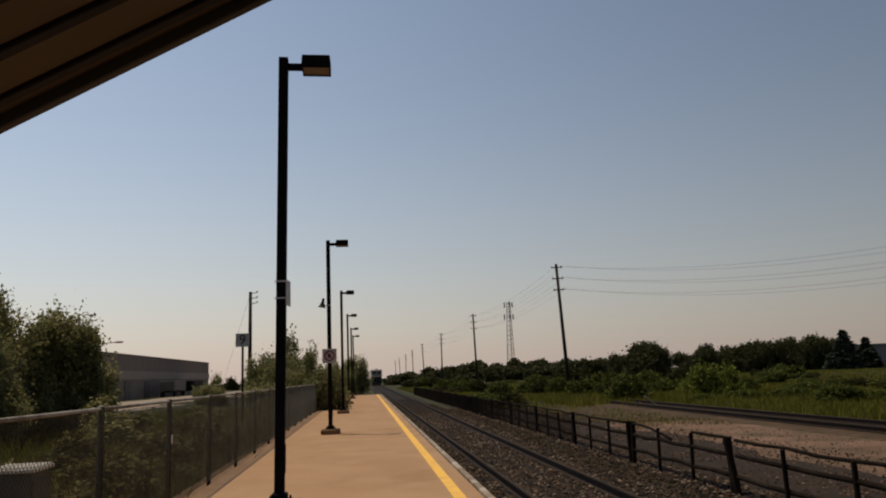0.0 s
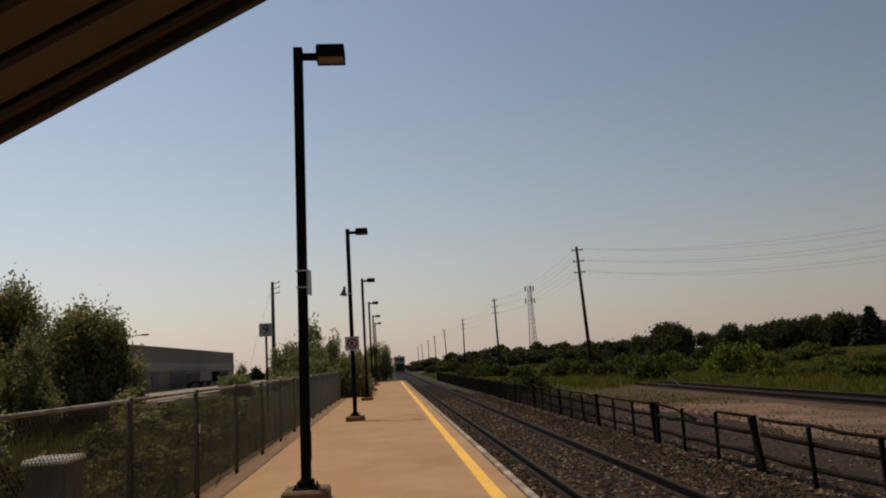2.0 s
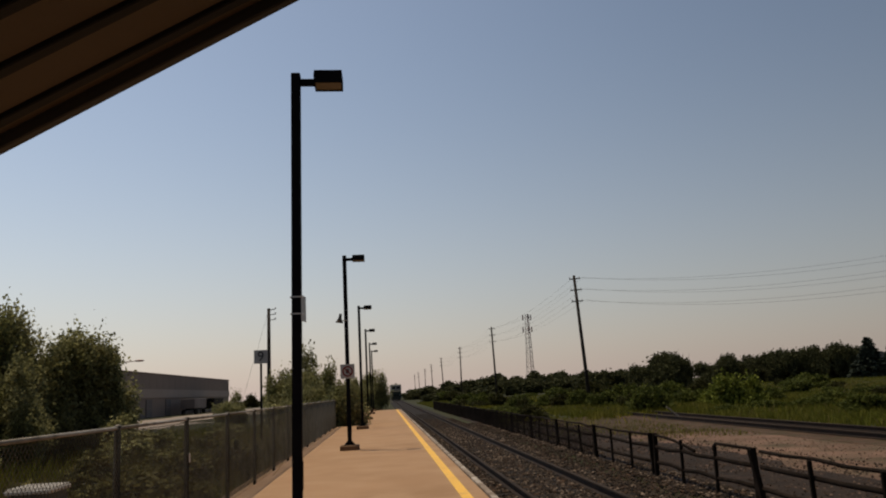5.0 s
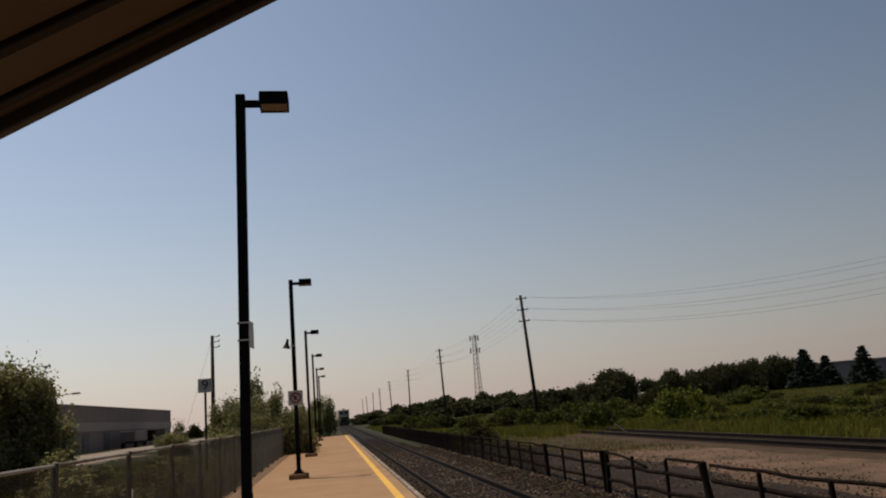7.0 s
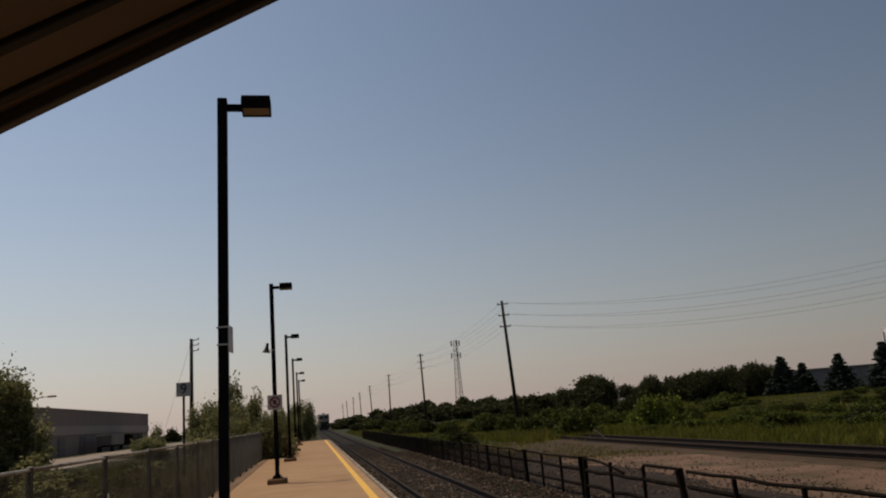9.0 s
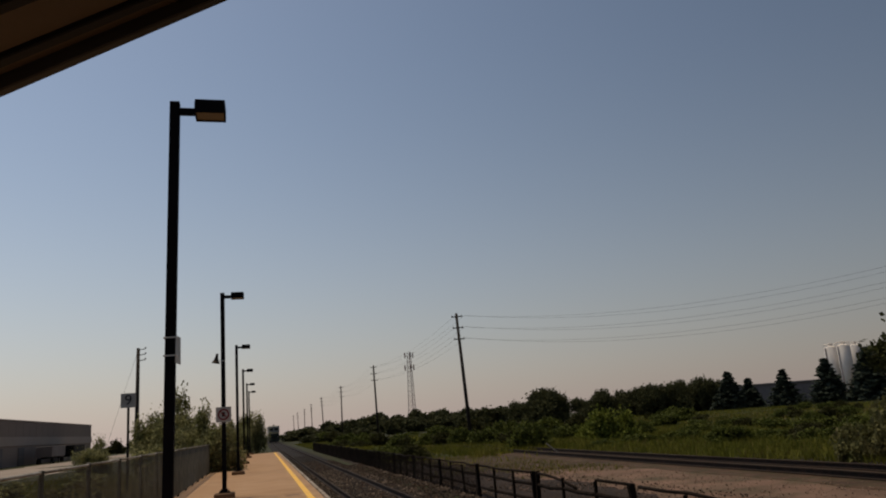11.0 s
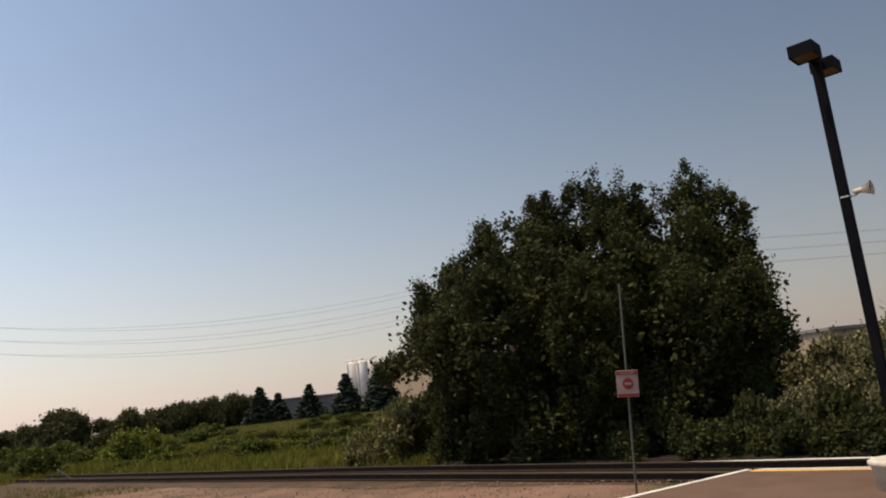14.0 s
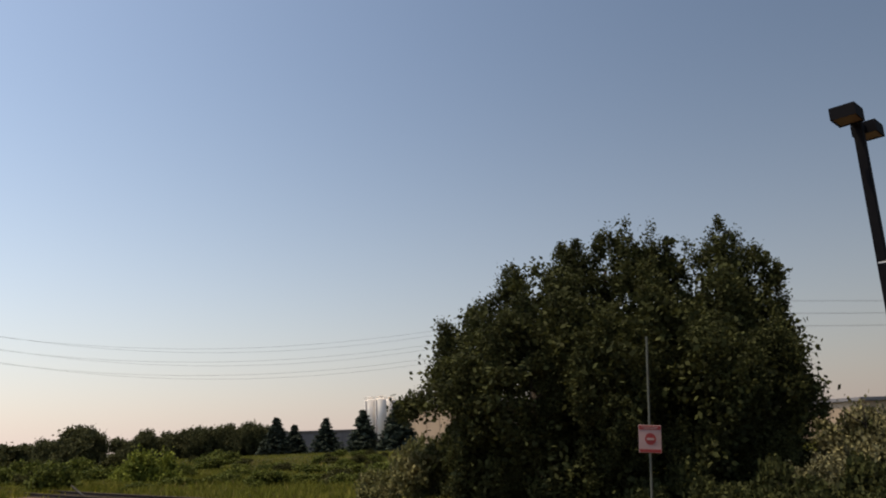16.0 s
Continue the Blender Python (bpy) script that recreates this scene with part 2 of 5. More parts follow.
def box(bm, x0, y0, z0, x1, y1, z1, bevel=0.0, mat=0):
    r = bmesh.ops.create_cube(bm, size=1, matrix=Matrix.Translation(((x0 + x1) / 2, (y0 + y1) / 2, (z0 + z1) / 2)) @ Matrix.Diagonal((x1 - x0, y1 - y0, z1 - z0, 1)))
    faces = {f for v in r["verts"] for f in v.link_faces}
    for f in faces:
        f.material_index = mat
    if bevel:
        edges = {e for v in r["verts"] for e in v.link_edges}
        bmesh.ops.bevel(bm, geom=list(edges), offset=bevel, segments=1, affect="EDGES", material=-1)
    return bm


def boxed(*a, **k):
    return box(bmesh.new(), *a, **k)


def tube(bm, a, b, ra, rb=None, sides=8, mat=0):
    """a tapered rod from a to b"""
    a, b = Vector(a), Vector(b)
    rb = ra if rb is None else rb
    q = (b - a).to_track_quat("Z", "Y").to_matrix().to_4x4()
    r = bmesh.ops.create_cone(bm, cap_ends=True, segments=sides, radius1=ra, radius2=rb, depth=(b - a).length, matrix=Matrix.Translation((a + b) / 2) @ q)
    for v in r["verts"]:
        for f in v.link_faces:
            f.material_index = mat
    return bm


def pipe(bm, pts, r, sides=6):
    """one unbroken round bar through points"""
    pts = [Vector(p) for p in pts]
    rings = []
    for i, p in enumerate(pts):
        d = (pts[min(i + 1, len(pts) - 1)] - pts[max(i - 1, 0)]).normalized()
        u = d.cross(Vector((0.13, 0.21, 1))).normalized()
        w = d.cross(u)
        rings.append([bm.verts.new(p + (u * math.cos(2 * math.pi * k / sides) + w * math.sin(2 * math.pi * k / sides)) * r) for k in range(sides)])
    for a, b in zip(rings, rings[1:]):
        for k in range(sides):
            bm.faces.new((a[k], a[(k + 1) % sides], b[(k + 1) % sides], b[k]))
    bm.faces.new(rings[0][::-1])
    bm.faces.new(rings[-1])
    return bm


def lathe(bm, profile, m, sides=16, mat=0):
    """turns a profile of (radius, height) round the z axis of m"""
    rings = []
    for r, z in profile:
        rings.append([bm.verts.new(m @ Vector((r * math.cos(2 * math.pi * i / sides), r * math.sin(2 * math.pi * i / sides), z))) for i in range(sides)])
    for a, b in zip(rings, rings[1:]):
        for i in range(sides):
            f = bm.faces.new((a[i], a[(i + 1) % sides], b[(i + 1) % sides], b[i]))
            f.material_index = mat
    return bm


def prism(bm, outline, z0, z1, mat=0):
    """an upright prism over an outline of (x, y)"""
    lo = [bm.verts.new((x, y, z0)) for x, y in outline]
    hi = [bm.verts.new((x, y, z1)) for x, y in outline]
    n = len(outline)
    fs = [bm.faces.new(lo[::-1]), bm.faces.new(hi)]
    fs += [bm.faces.new((lo[i], lo[(i + 1) % n], hi[(i + 1) % n], hi[i])) for i in range(n)]
    for f in fs:
        f.material_index = mat
    return bm


def sweep(bm, profile, path, mat=0):
    """sweeps an (across, up) profile along points of the plan that run mainly along y"""
    rings = [[bm.verts.new((x + u, y, z + v)) for u, v in profile] for x, y, z in path]
    n = len(profile)
    for a, b in zip(rings, rings[1:]):
        for i in range(n):
            f = bm.faces.new((a[i], a[(i + 1) % n], b[(i + 1) % n], b[i]))
            f.material_index = mat
    bm.faces.new(rings[0])
    bm.faces.new(rings[-1][::-1])
    return bm


def quads_mesh(name, verts, mat, per=4):
    """a mesh of separate faces out of an (n, per, 3) array"""
    n = len(verts)
    me = bpy.data.meshes.new(name)
    me.vertices.add(n * per)
    me.vertices.foreach_set("co", np.ascontiguousarray(verts, dtype=np.float32).ravel())
    me.loops.add(n * per)
    me.loops.foreach_set("vertex_index", np.arange(n * per, dtype=np.int32))
    me.polygons.add(n)
    me.polygons.foreach_set("loop_start", np.arange(0, n * per, per, dtype=np.int32))
    me.polygons.foreach_set("loop_total", np.full(n, per, dtype=np.int32))
    me.materials.append(mat)
    me.update(calc_edges=True)
    return me


def leaves_at(rng, centres, size, stretch=1.6, droop=0.0):
    """one diamond leaf at each centre, turned at random"""
    n = len(centres)
    d = rng.normal(size=(n, 3))
    d[:, 2] = d[:, 2] * 0.7 - droop
    d /= np.linalg.norm(d, axis=1)[:, None]
    s = np.cross(d, rng.normal(size=(n, 3)))
    s /= np.linalg.norm(s, axis=1)[:, None] + 1e-9
    k = size * rng.uniform(0.6, 1.35, size=(n, 1))
    a, b = d * k * stretch / 2, s * k / 2
    return np.stack([centres - a, centres + b - a * 0.1, centres + a, centres - b - a * 0.1], axis=1)


def crown_mesh(name, mat, lobes, clumps, per_clump, clump_r, size, seed, shell=0.55, droop=0.1, floor=None, spread=(1, 1, 0.85), ragged=0.035):
    """leaves in clumps within lobes (x, y, z, rx, ry, rz), denser towards their skins"""
    rng = np.random.default_rng(seed)
    lob = np.array(lobes, float)
    w = lob[:, 3] * lob[:, 4] + lob[:, 4] * lob[:, 5] + lob[:, 3] * lob[:, 5]
    pick = rng.choice(len(lob), size=clumps, p=w / w.sum())
    u = rng.normal(size=(clumps, 3))
    u /= np.linalg.norm(u, axis=1)[:, None]
    r = 1 - (1 - shell) * rng.random(clumps) ** 1.6
    r *= 1 + ragged * rng.normal(size=clumps)
    c = lob[pick, :3] + u * r[:, None] * lob[pick, 3:]
    rad = clump_r * rng.uniform(0.5, 1.4, size=(clumps, 1))
    pts = np.repeat(c, per_clump, axis=0) + rng.normal(size=(clumps * per_clump, 3)) * np.repeat(rad, per_clump, axis=0) * np.array(spread) * 0.6
    if floor is not None:
        pts = pts[pts[:, 2] > floor]
    return quads_mesh(name, leaves_at(rng, pts, size, droop=droop), mat)


def knobbly(lobes, n, k, seed, tall=1.1):
    """each lobe with n smaller ones on its skin, so that the crown breaks up into boughs"""
    r = random.Random(seed)
    out = []
    for x, y, z, a, b, c in lobes:
        for _ in range(n):
            v = Vector((r.gauss(0, 1), r.gauss(0, 1), r.gauss(0.15, 1))).normalized()
            s = k * r.uniform(0.7, 1.3)
            out.append((x + v.x * a * 0.68, y + v.y * b * 0.68, z + v.z * c * 0.68, a * s, b * s, c * s * tall))
    return out


def trunk_mesh(name, mat, height, r, limbs, seed, lean=0.0):
    """a tapered stem with limbs; limbs: (start height, reach, rise)"""
    rng = random.Random(seed)
    bm = bmesh.new()
    p, steps = Vector((0, 0, -0.15)), 5
    pts = [p]
    for i in range(steps):
        p = p + Vector((rng.uniform(-0.08, 0.08) * height / 5 + lean, rng.uniform(-0.08, 0.08) * height / 5, (height + 0.15) / steps))
        pts.append(p)
    for i in range(steps):
        tube(bm, pts[i], pts[i + 1], r * (1 - 0.8 * i / steps), r * (1 - 0.8 * (i + 1) / steps), 8)
    for i, (h, reach, rise) in enumerate(limbs):
        k = min(int(h / height * steps), steps - 1)
        base = pts[k].lerp(pts[k + 1], h / height * steps - k)
        a = 2.4 * i + rng.uniform(-0.4, 0.4)
        mid = base + Vector((math.cos(a) * reach * 0.5, math.sin(a) * reach * 0.5, rise * 0.4))
        end = base + Vector((math.cos(a) * reach, math.sin(a) * reach, rise))
        tube(bm, base, mid, r * 0.4, r * 0.25, 6)
        tube(bm, mid, end, r * 0.25, r * 0.06, 6)
    return mesh_of(name, bm, mat, True)


def tree(name, m, trunk_me, crown_me, label, category="tree", group=""):
    t = thing(name, m, label, category, group)
    part("trunk", trunk_me, None, t)
    part("crown", crown_me, None, t)
    return t


def at(x, y, z, turn=0.0, s=1.0, sz=None):
    return pose(x, y, z, 0, 0, turn) @ Matrix.Diagonal((s, s, sz or s, 1))

# ---- ground ----


def land(x, y):
    """height of the land: a flat rail corridor, rising gently into the meadow beyond the far track"""
    d = math.hypot(x, y)
    z = -0.56
    if x > 18:
        z += min(max((d - 42) / 130, 0), 1) * 0.4 * min((x - 18) / 12, 1)
    if x < -3:
        z += min((-3 - x) / 3, 1) * 0.3
    if d < 250 and (x > 18 or x < -5):
        z += 0.12 * noise.noise(Vector((x * 0.13, y * 0.13, 0)))
    return z


def ground():
    xs = sorted({-3000, -1500, -700, -350, -200, *range(-120, -24, 12), *range(-24, 60, 3), *range(60, 200, 10), 260, 400, 800, 1600, 3000})
    ys = sorted({-1500, -600, -200, -100, *range(-60, 90, 3), *range(90, 260, 10), 320, 450, 700, 1200, 2000, 3500})
    bm = bmesh.new()
    g = [[bm.verts.new((x, y, land(x, y))) for y in ys] for x in xs]
    for i in range(len(xs) - 1):
        for j in range(len(ys) - 1):
            bm.faces.new((g[i][j], g[i + 1][j], g[i + 1][j + 1], g[i][j + 1]))
    ob = part("ground", bm, M_GROUND, smooth=True)
    tagged(ob, "weedy grass and bare soil reaching the horizon", "ground", kind="structure")


ground()


def sheet(name, outline, z, mat, label, category, step=1.5, rough=0.02, seed=3.0, wobble=0.0):
    """a thin uneven sheet over a rectangle x0, y0, x1, y1"""
    x0, y0, x1, y1 = outline
    nx, ny = max(2, int((x1 - x0) / step)), max(2, int((y1 - y0) / step))
    bm = bmesh.new()
    g = []
    for i in range(nx + 1):
        row = []
        for j in range(ny + 1):
            x, y = x0 + (x1 - x0) * i / nx, y0 + (y1 - y0) * j / ny
            edge = i in (0, nx) or j in (0, ny)
            if wobble and i in (nx - 1, nx):
                x += wobble * (noise.noise(Vector((0.5, y * 0.33, seed))) + 0.5 * noise.noise(Vector((0.5, y * 1.1, seed))))
            row.append(bm.verts.new((x, y, (z - 0.12) if edge else z + rough * 2 * noise.noise(Vector((x * 0.4, y * 0.4, seed))))))
        g.append(row)
    for i in range(nx):
        for j in range(ny):
            bm.faces.new((g[i][j], g[i + 1][j], g[i + 1][j + 1], g[i][j + 1]))
    return tagged(part(name, bm, mat, smooth=True), label, category, kind="structure")


sheet("gravel_yard", (6.4, -20, 14.4, 31), -0.5, M_DIRT, "bare reddish dirt and fine gravel beside the far track", "gravel", 0.8, 0.025)

sheet("weedy_soil", (6.4, 29.5, 14.4, 50), -0.52, M_BED_FAR, "dark weedy soil where the dirt gives way to grass", "ground", 0.8, 0.03)
sheet("gravel_margin", (5.7, -20, 9.7, 62), -0.485, M_MARGIN, "dark coarse gravel margin along the rail fence", "gravel", 0.35, 0.03, 3.0, 0.7)
# near-black sheet: the shade at the poplar's foot, put into the ground colour
sheet("track_verge", (17.2, -30, 19.6, 26), -0.51, M_BALLAST, "near-black strip standing in for shade behind the far track", "gravel", 0.5, 0.03, 5.0, 0.8)

# platform, with its kerb, yellow line and footpath edge
plat = thing("platform", pose(0, 0, 0), "sun-bleached concrete station platform with a yellow safety line", "platform", kind="structure")
part("slab", boxed(-2.6, -30, -0.75, 1.585, 80, 0.0, 0.015), M_CONCRETE, plat)
for i in range(44):
    y0 = -30 + i * 2.5
    part("edge_stone", boxed(1.612, y0 + 0.006, -0.75, 1.715, y0 + 2.494, 0.008, 0.014), M_CURB, plat)
part("yellow_line", boxed(1.17, -30, -0.01, 1.34, 79.6, 0.004), M_YELLOW, plat, "worn yellow safety line")
part("mow_strip", boxed(-2.98, -30, -0.75, -2.62, 80, -0.05, 0.02), M_FOOT, plat, "stained concrete strip under the fence")


# ---- railway tracks ----
RAIL = ((-0.07, 0), (0.07, 0), (0.07, 0.015), (0.012, 0.035), (0.012, 0.125), (0.036, 0.135), (0.036, 0.165), (0.03, 0.172), (-0.03, 0.172), (-0.036, 0.165), (-0.036, 0.135), (-0.012, 0.125), (-0.012, 0.035), (-0.07, 0.015))


def track(name, cx, level, y0, y1, bend, label, ties, running, stone):
    """two rails, ties and a ballast bed; bend(y) moves it sideways, level(y) is the height of its rails"""
    t = thing(name, pose(0, 0, 0), label, "railway track", kind="structure")
    ys = [y0 + (y1 - y0) * i / 120 for i in range(121)]
    for side in (-0.7525, 0.7525):
        bm = sweep(bmesh.new(), RAIL, [(cx + side + bend(y), y, level(y) - 0.172) for y in ys])
        for f in bm.faces:
            c = f.calc_center_median()
            f.material_index = 1 if c.z > level(c.y) - 0.006 and abs(c.x - cx - side - bend(c.y)) < 0.04 else 0
        part("rail", bm, [M_RUST, running], t, "rusty rail with a worn running surface")
    bed = ((-2.4, -0.5), (-1.75, -0.2), (-0.6, -0.185), (0.6, -0.185), (1.75, -0.2), (2.4, -0.5))
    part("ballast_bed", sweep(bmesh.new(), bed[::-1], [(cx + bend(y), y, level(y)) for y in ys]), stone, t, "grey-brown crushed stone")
    tie = mesh_of("tie", boxed(-1.3, -0.115, -0.16, 1.3, 0.115, 0, 0.012), M_TIE)
    plate = mesh_of("tie_plate", boxed(-0.1, -0.09, 0, 0.1, 0.09, 0.014, 0.003), M_RUST)
    for i in range(ties):
        y = 3.0 + i * 0.56
        o = part("tie", tie, None, t)
        o.matrix_world = pose(cx + bend(y) + random.uniform(-0.03, 0.03), y, level(y) - 0.172, 0, 0, random.uniform(-0.8, 0.8))
        for side in (-0.7525, 0.7525):
            p = part("tie_plate", plate, None, o)
            p.matrix_local = pose(side, 0, -0.006)
    return t


def bend_main(y):
    return 0.0


def bend_far(y):
    return 0.0006 * max(y - 18, 0) ** 2 if y < 90 else 3.11 + 0.0864 * (y - 90)


def level_main(y):
    return TOP1


def level_far(y):
    """the far track climbs a little past the end of its platform"""
    return -0.39 + 0.12 * min(max((y - 6) / 12, 0), 1)


TOP1 = -0.3
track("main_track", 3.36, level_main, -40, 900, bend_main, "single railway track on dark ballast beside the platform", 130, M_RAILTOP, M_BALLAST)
track("far_track", 15.25, level_far, -60, 320, bend_far, "second railway track half buried in gravel beyond the dirt yard", 0, M_RAILTOP_FAR, M_BED_FAR)


def stones(name, n, x0, x1, y0, y1, z, lo, hi, mat, seed, label, avoid=()):
    """loose crushed stones, thicker near the camera's end"""
    rng = np.random.default_rng(seed)
    x = rng.uniform(x0, x1, n)
    y = y0 + (y1 - y0) * rng.random(n) ** 1.7
    keep = np.ones(n, bool)
    for a, b in avoid:
        keep &= (x < a) | (x > b)
    x, y = x[keep], y[keep]
    n = len(x)
    s = rng.uniform(lo, hi, (n, 1)) * rng.uniform(0.7, 1.3, (n, 3)) * np.array((1, 1, 0.7))
    base = np.array(((1, 0, 0), (0, 1, 0), (-1, 0, 0), (0, -1, 0), (0, 0, 1), (0, 0, -1)), float)
    tri = np.array(((0, 1, 4), (1, 2, 4), (2, 3, 4), (3, 0, 4), (1, 0, 5), (2, 1, 5), (3, 2, 5), (0, 3, 5)))
    v = base[None] * s[:, None, :] * rng.uniform(0.6, 1.25, (n, 6, 1))
    a = rng.uniform(0, 6.28, n)
    ca, sa = np.cos(a)[:, None], np.sin(a)[:, None]
    v = np.stack((v[..., 0] * ca - v[..., 1] * sa, v[..., 0] * sa + v[..., 1] * ca, v[..., 2]), -1)
    v += np.stack((x, y, np.full(n, z) + rng.uniform(-0.005, 0.02, n)), -1)[:, None, :]
    f = (tri[None] + 6 * np.arange(n)[:, None, None]).reshape(-1, 3)
    me = bpy.data.meshes.new(name)
    me.from_pydata(v.reshape(-1, 3).tolist(), [], f.tolist())
    me.materials.append(mat)
    return tagged(new(name, me), label, "gravel", kind="stuff")


stones("ballast_stones", 24000, 1.75, 5.15, 7.5, 60, TOP1 - 0.185, 0.02, 0.055, M_STONE, 5, "loose crushed ballast stones of mixed grey and brown", ((2.52, 2.7), (4.03, 4.2)))
stones("shoulder_stones", 7000, 5.1, 6.6, 7.5, 50, -0.5, 0.02, 0.06, M_STONE, 6, "loose ballast stones on the shoulder by the fence")
stones("pale_ballast_stones", 5200, 1.75, 6.6, 7.5, 45, TOP1 - 0.17, 0.02, 0.05, material("pale_ballast_stone", (0.15, 0.112, 0.085), 0.9, island=0.7), 9, "pale grey stones scattered among the dark ballast", ((2.52, 2.7), (4.03, 4.2), (5.0, 5.7)))
stones("margin_stones", 3600, 6.5, 11.0, 8, 40, -0.48, 0.012, 0.04, material("margin_stone", (0.055, 0.036, 0.026), 0.9, island=0.7), 8, "mixed brown stones thinning out into the dirt")
stones("yard_stones", 6000, 7.5, 14.2, 6, 36, -0.49, 0.008, 0.035, material("yard_stone", (0.2, 0.135, 0.102), 0.9, island=0.45), 7, "scattered pale stones on the dirt yard")

# second platform with a slanted end
plat2 = thing("far_platform", pose(0, 0, 0), "brown asphalt platform with white end line and yellow edges", "platform", kind="structure")
part("slab", prism(bmesh.new(), ((8.8, -60), (13.38, -60), (13.38, 5.72), (8.8, 6.98)), -0.6, -0.2), M_ASPHALT, plat2)
part("white_end_line", prism(bmesh.new(), ((8.77, 6.95), (13.42, 5.67), (13.42, 5.78), (8.77, 7.06)), -0.6, -0.19), M_WHITE_LINE, plat2, "white painted end edge")
for x0, x1 in ((8.9, 9.15), (13.22, 13.32)):
    part("yellow_strip", prism(bmesh.new(), ((x0, -60), (x1, -60), (x1, 6.62 - 0.275 * (x1 - 9.66)), (x0, 6.62 - 0.275 * (x0 - 9.66))), -0.25, -0.194), M_YELLOW, plat2, "yellow tactile edge strip")
part("white_edge", prism(bmesh.new(), ((13.39, -60), (13.47, -60), (13.47, 5.5), (13.39, 5.62)), -0.6, -0.19), M_WHITE_LINE, plat2)


part("far_kerb", boxed(16.86, -60, -0.75, 16.98, 8.6, -0.487, 0.006), M_WHITE_LINE, plat2, "white painted kerb beyond the far track")


# ---- shelter canopy over the camera ----
def canopy():
    c = thing("shelter_canopy", pose(0, 0, 0), "sloping brown ribbed metal shelter roof with dark ribs", "canopy")
    x0, z0, slope, x1 = -1.6, 2.645, 0.55, 0.95
    m = Matrix(((1, 0, 0, 0), (0, 1, 0, 0), (slope, 0, 1, z0 - slope * x0), (0, 0, 0, 1)))

    def sheared(*a, **k):
        bm = boxed(*a, **k)
        bm.transform(m)
        return bm

    part("roof_deck", sheared(x0, -4.2, 0.06, x1, 3.14, 0.2), M_CANOPY, c)
    y = 3.0
    while y > -4.0:
        part("soffit_panel", sheared(x0, y - 0.265, 0.032, x1, y - 0.035, 0.058, 0.008), M_CANOPY, c)
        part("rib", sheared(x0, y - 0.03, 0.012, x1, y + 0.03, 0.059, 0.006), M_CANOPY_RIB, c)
        y -= 0.3
    part("fascia", sheared(x0 - 0.03, 3.145, 0.0, x1 + 0.03, 3.2, 0.23, 0.006), M_FASCIA, c, "grey metal end fascia")
    part("fascia", sheared(x1 + 0.003, -4.2, 0.0, x1 + 0.05, 3.14, 0.23, 0.006), M_FASCIA, c)
    part("gutter", boxed(x0 - 0.14, -4.2, z0 - 0.02, x0 - 0.035, 3.18, z0 + 0.12, 0.01), M_FASCIA, c)
    for y in (-0.8, -3.6):
        part("post", boxed(x0 - 0.13, y - 0.05, 0.0, x0 - 0.03, y + 0.05, z0 - 0.022, 0.008), M_BLACK, c)
        part("post", boxed(0.75, y - 0.05 - 1.2, 0.0, 0.85, y + 0.05 - 1.2, z0 + 0.01 + slope * 2.35, 0.008), M_BLACK, c)


canopy()

# ---- lamp posts ----
LX, LH = -1.06, 6.03


def lamp_head(parent, side):
    """a shoebox lamp head on its arm, to the side +1 or -1"""
    def b(x0, y0, z0, x1, y1, z1, bevel=0.0):
        return boxed(min(x0 * side, x1 * side), y0, z0, max(x0 * side, x1 * side), y1, z1, bevel)
    part("arm", b(0.06, -0.035, LH - 0.17, 0.27, 0.035, LH - 0.08, 0.006), M_BLACK, parent)
    head = bmesh.new()
    for x0, x1, y0, y1, z0, z1 in ((0.26, 0.635, -0.165, 0.165, LH - 0.04, LH - 0.01), (0.255, 0.27, -0.165, 0.165, LH - 0.19, LH - 0.04), (0.625, 0.64, -0.165, 0.165, LH - 0.19, LH - 0.04), (0.27, 0.625, -0.165, -0.15, LH - 0.19, LH - 0.04), (0.27, 0.625, 0.15, 0.165, LH - 0.19, LH - 0.04)):
        box(head, min(x0 * side, x1 * side), y0, z0, max(x0 * side, x1 * side), y1, z1)
    h = part("lamp_head", head, M_BLACK, parent, "black shoebox lamp head")
    part("lens", b(0.272, -0.148, LH - 0.175, 0.623, 0.148, LH - 0.16, 0.004), M_LENS, h, "dusty amber glass lens")


def lamp(x, y, z, label, sides=(1,), lean=0.0, base=None):
    t = thing("lamp_post", pose(x, y, z, 0, lean, 0), label, "lamp post", "platform lamp posts")
    if base:
        part("footing", base, M_CREAM_PAINT, t, "flared white-painted round concrete footing", True)
    else:
        part("footing", boxed(-0.29, -0.29, -0.02, 0.29, 0.29, 0.15, 0.03), M_FOOT, t, "rough brown concrete footing")
    part("base_plate", boxed(-0.16, -0.16, 0.15, 0.16, 0.16, 0.17, 0.004), M_BLACK, t)
    for a in (-0.125, 0.125):
        for b in (-0.125, 0.125):
            part("anchor_bolt", tube(bmesh.new(), (a, b, 0.171), (a, b, 0.215), 0.016, 0.014, 6), M_RUST, t)
    part("base_cover", boxed(-0.1, -0.1, 0.171, 0.1, 0.1, 0.26, 0.015), M_BLACK, t)
    part("pole", boxed(-0.062, -0.062, 0.2, 0.062, 0.062, LH, 0.008), M_BLACK, t)
    part("handhole_cover", boxed(0.0625, -0.04, 0.5, 0.072, 0.04, 0.85, 0.003), M_BLACK, t)
    for s in sides:
        lamp_head(t, s)
    return t


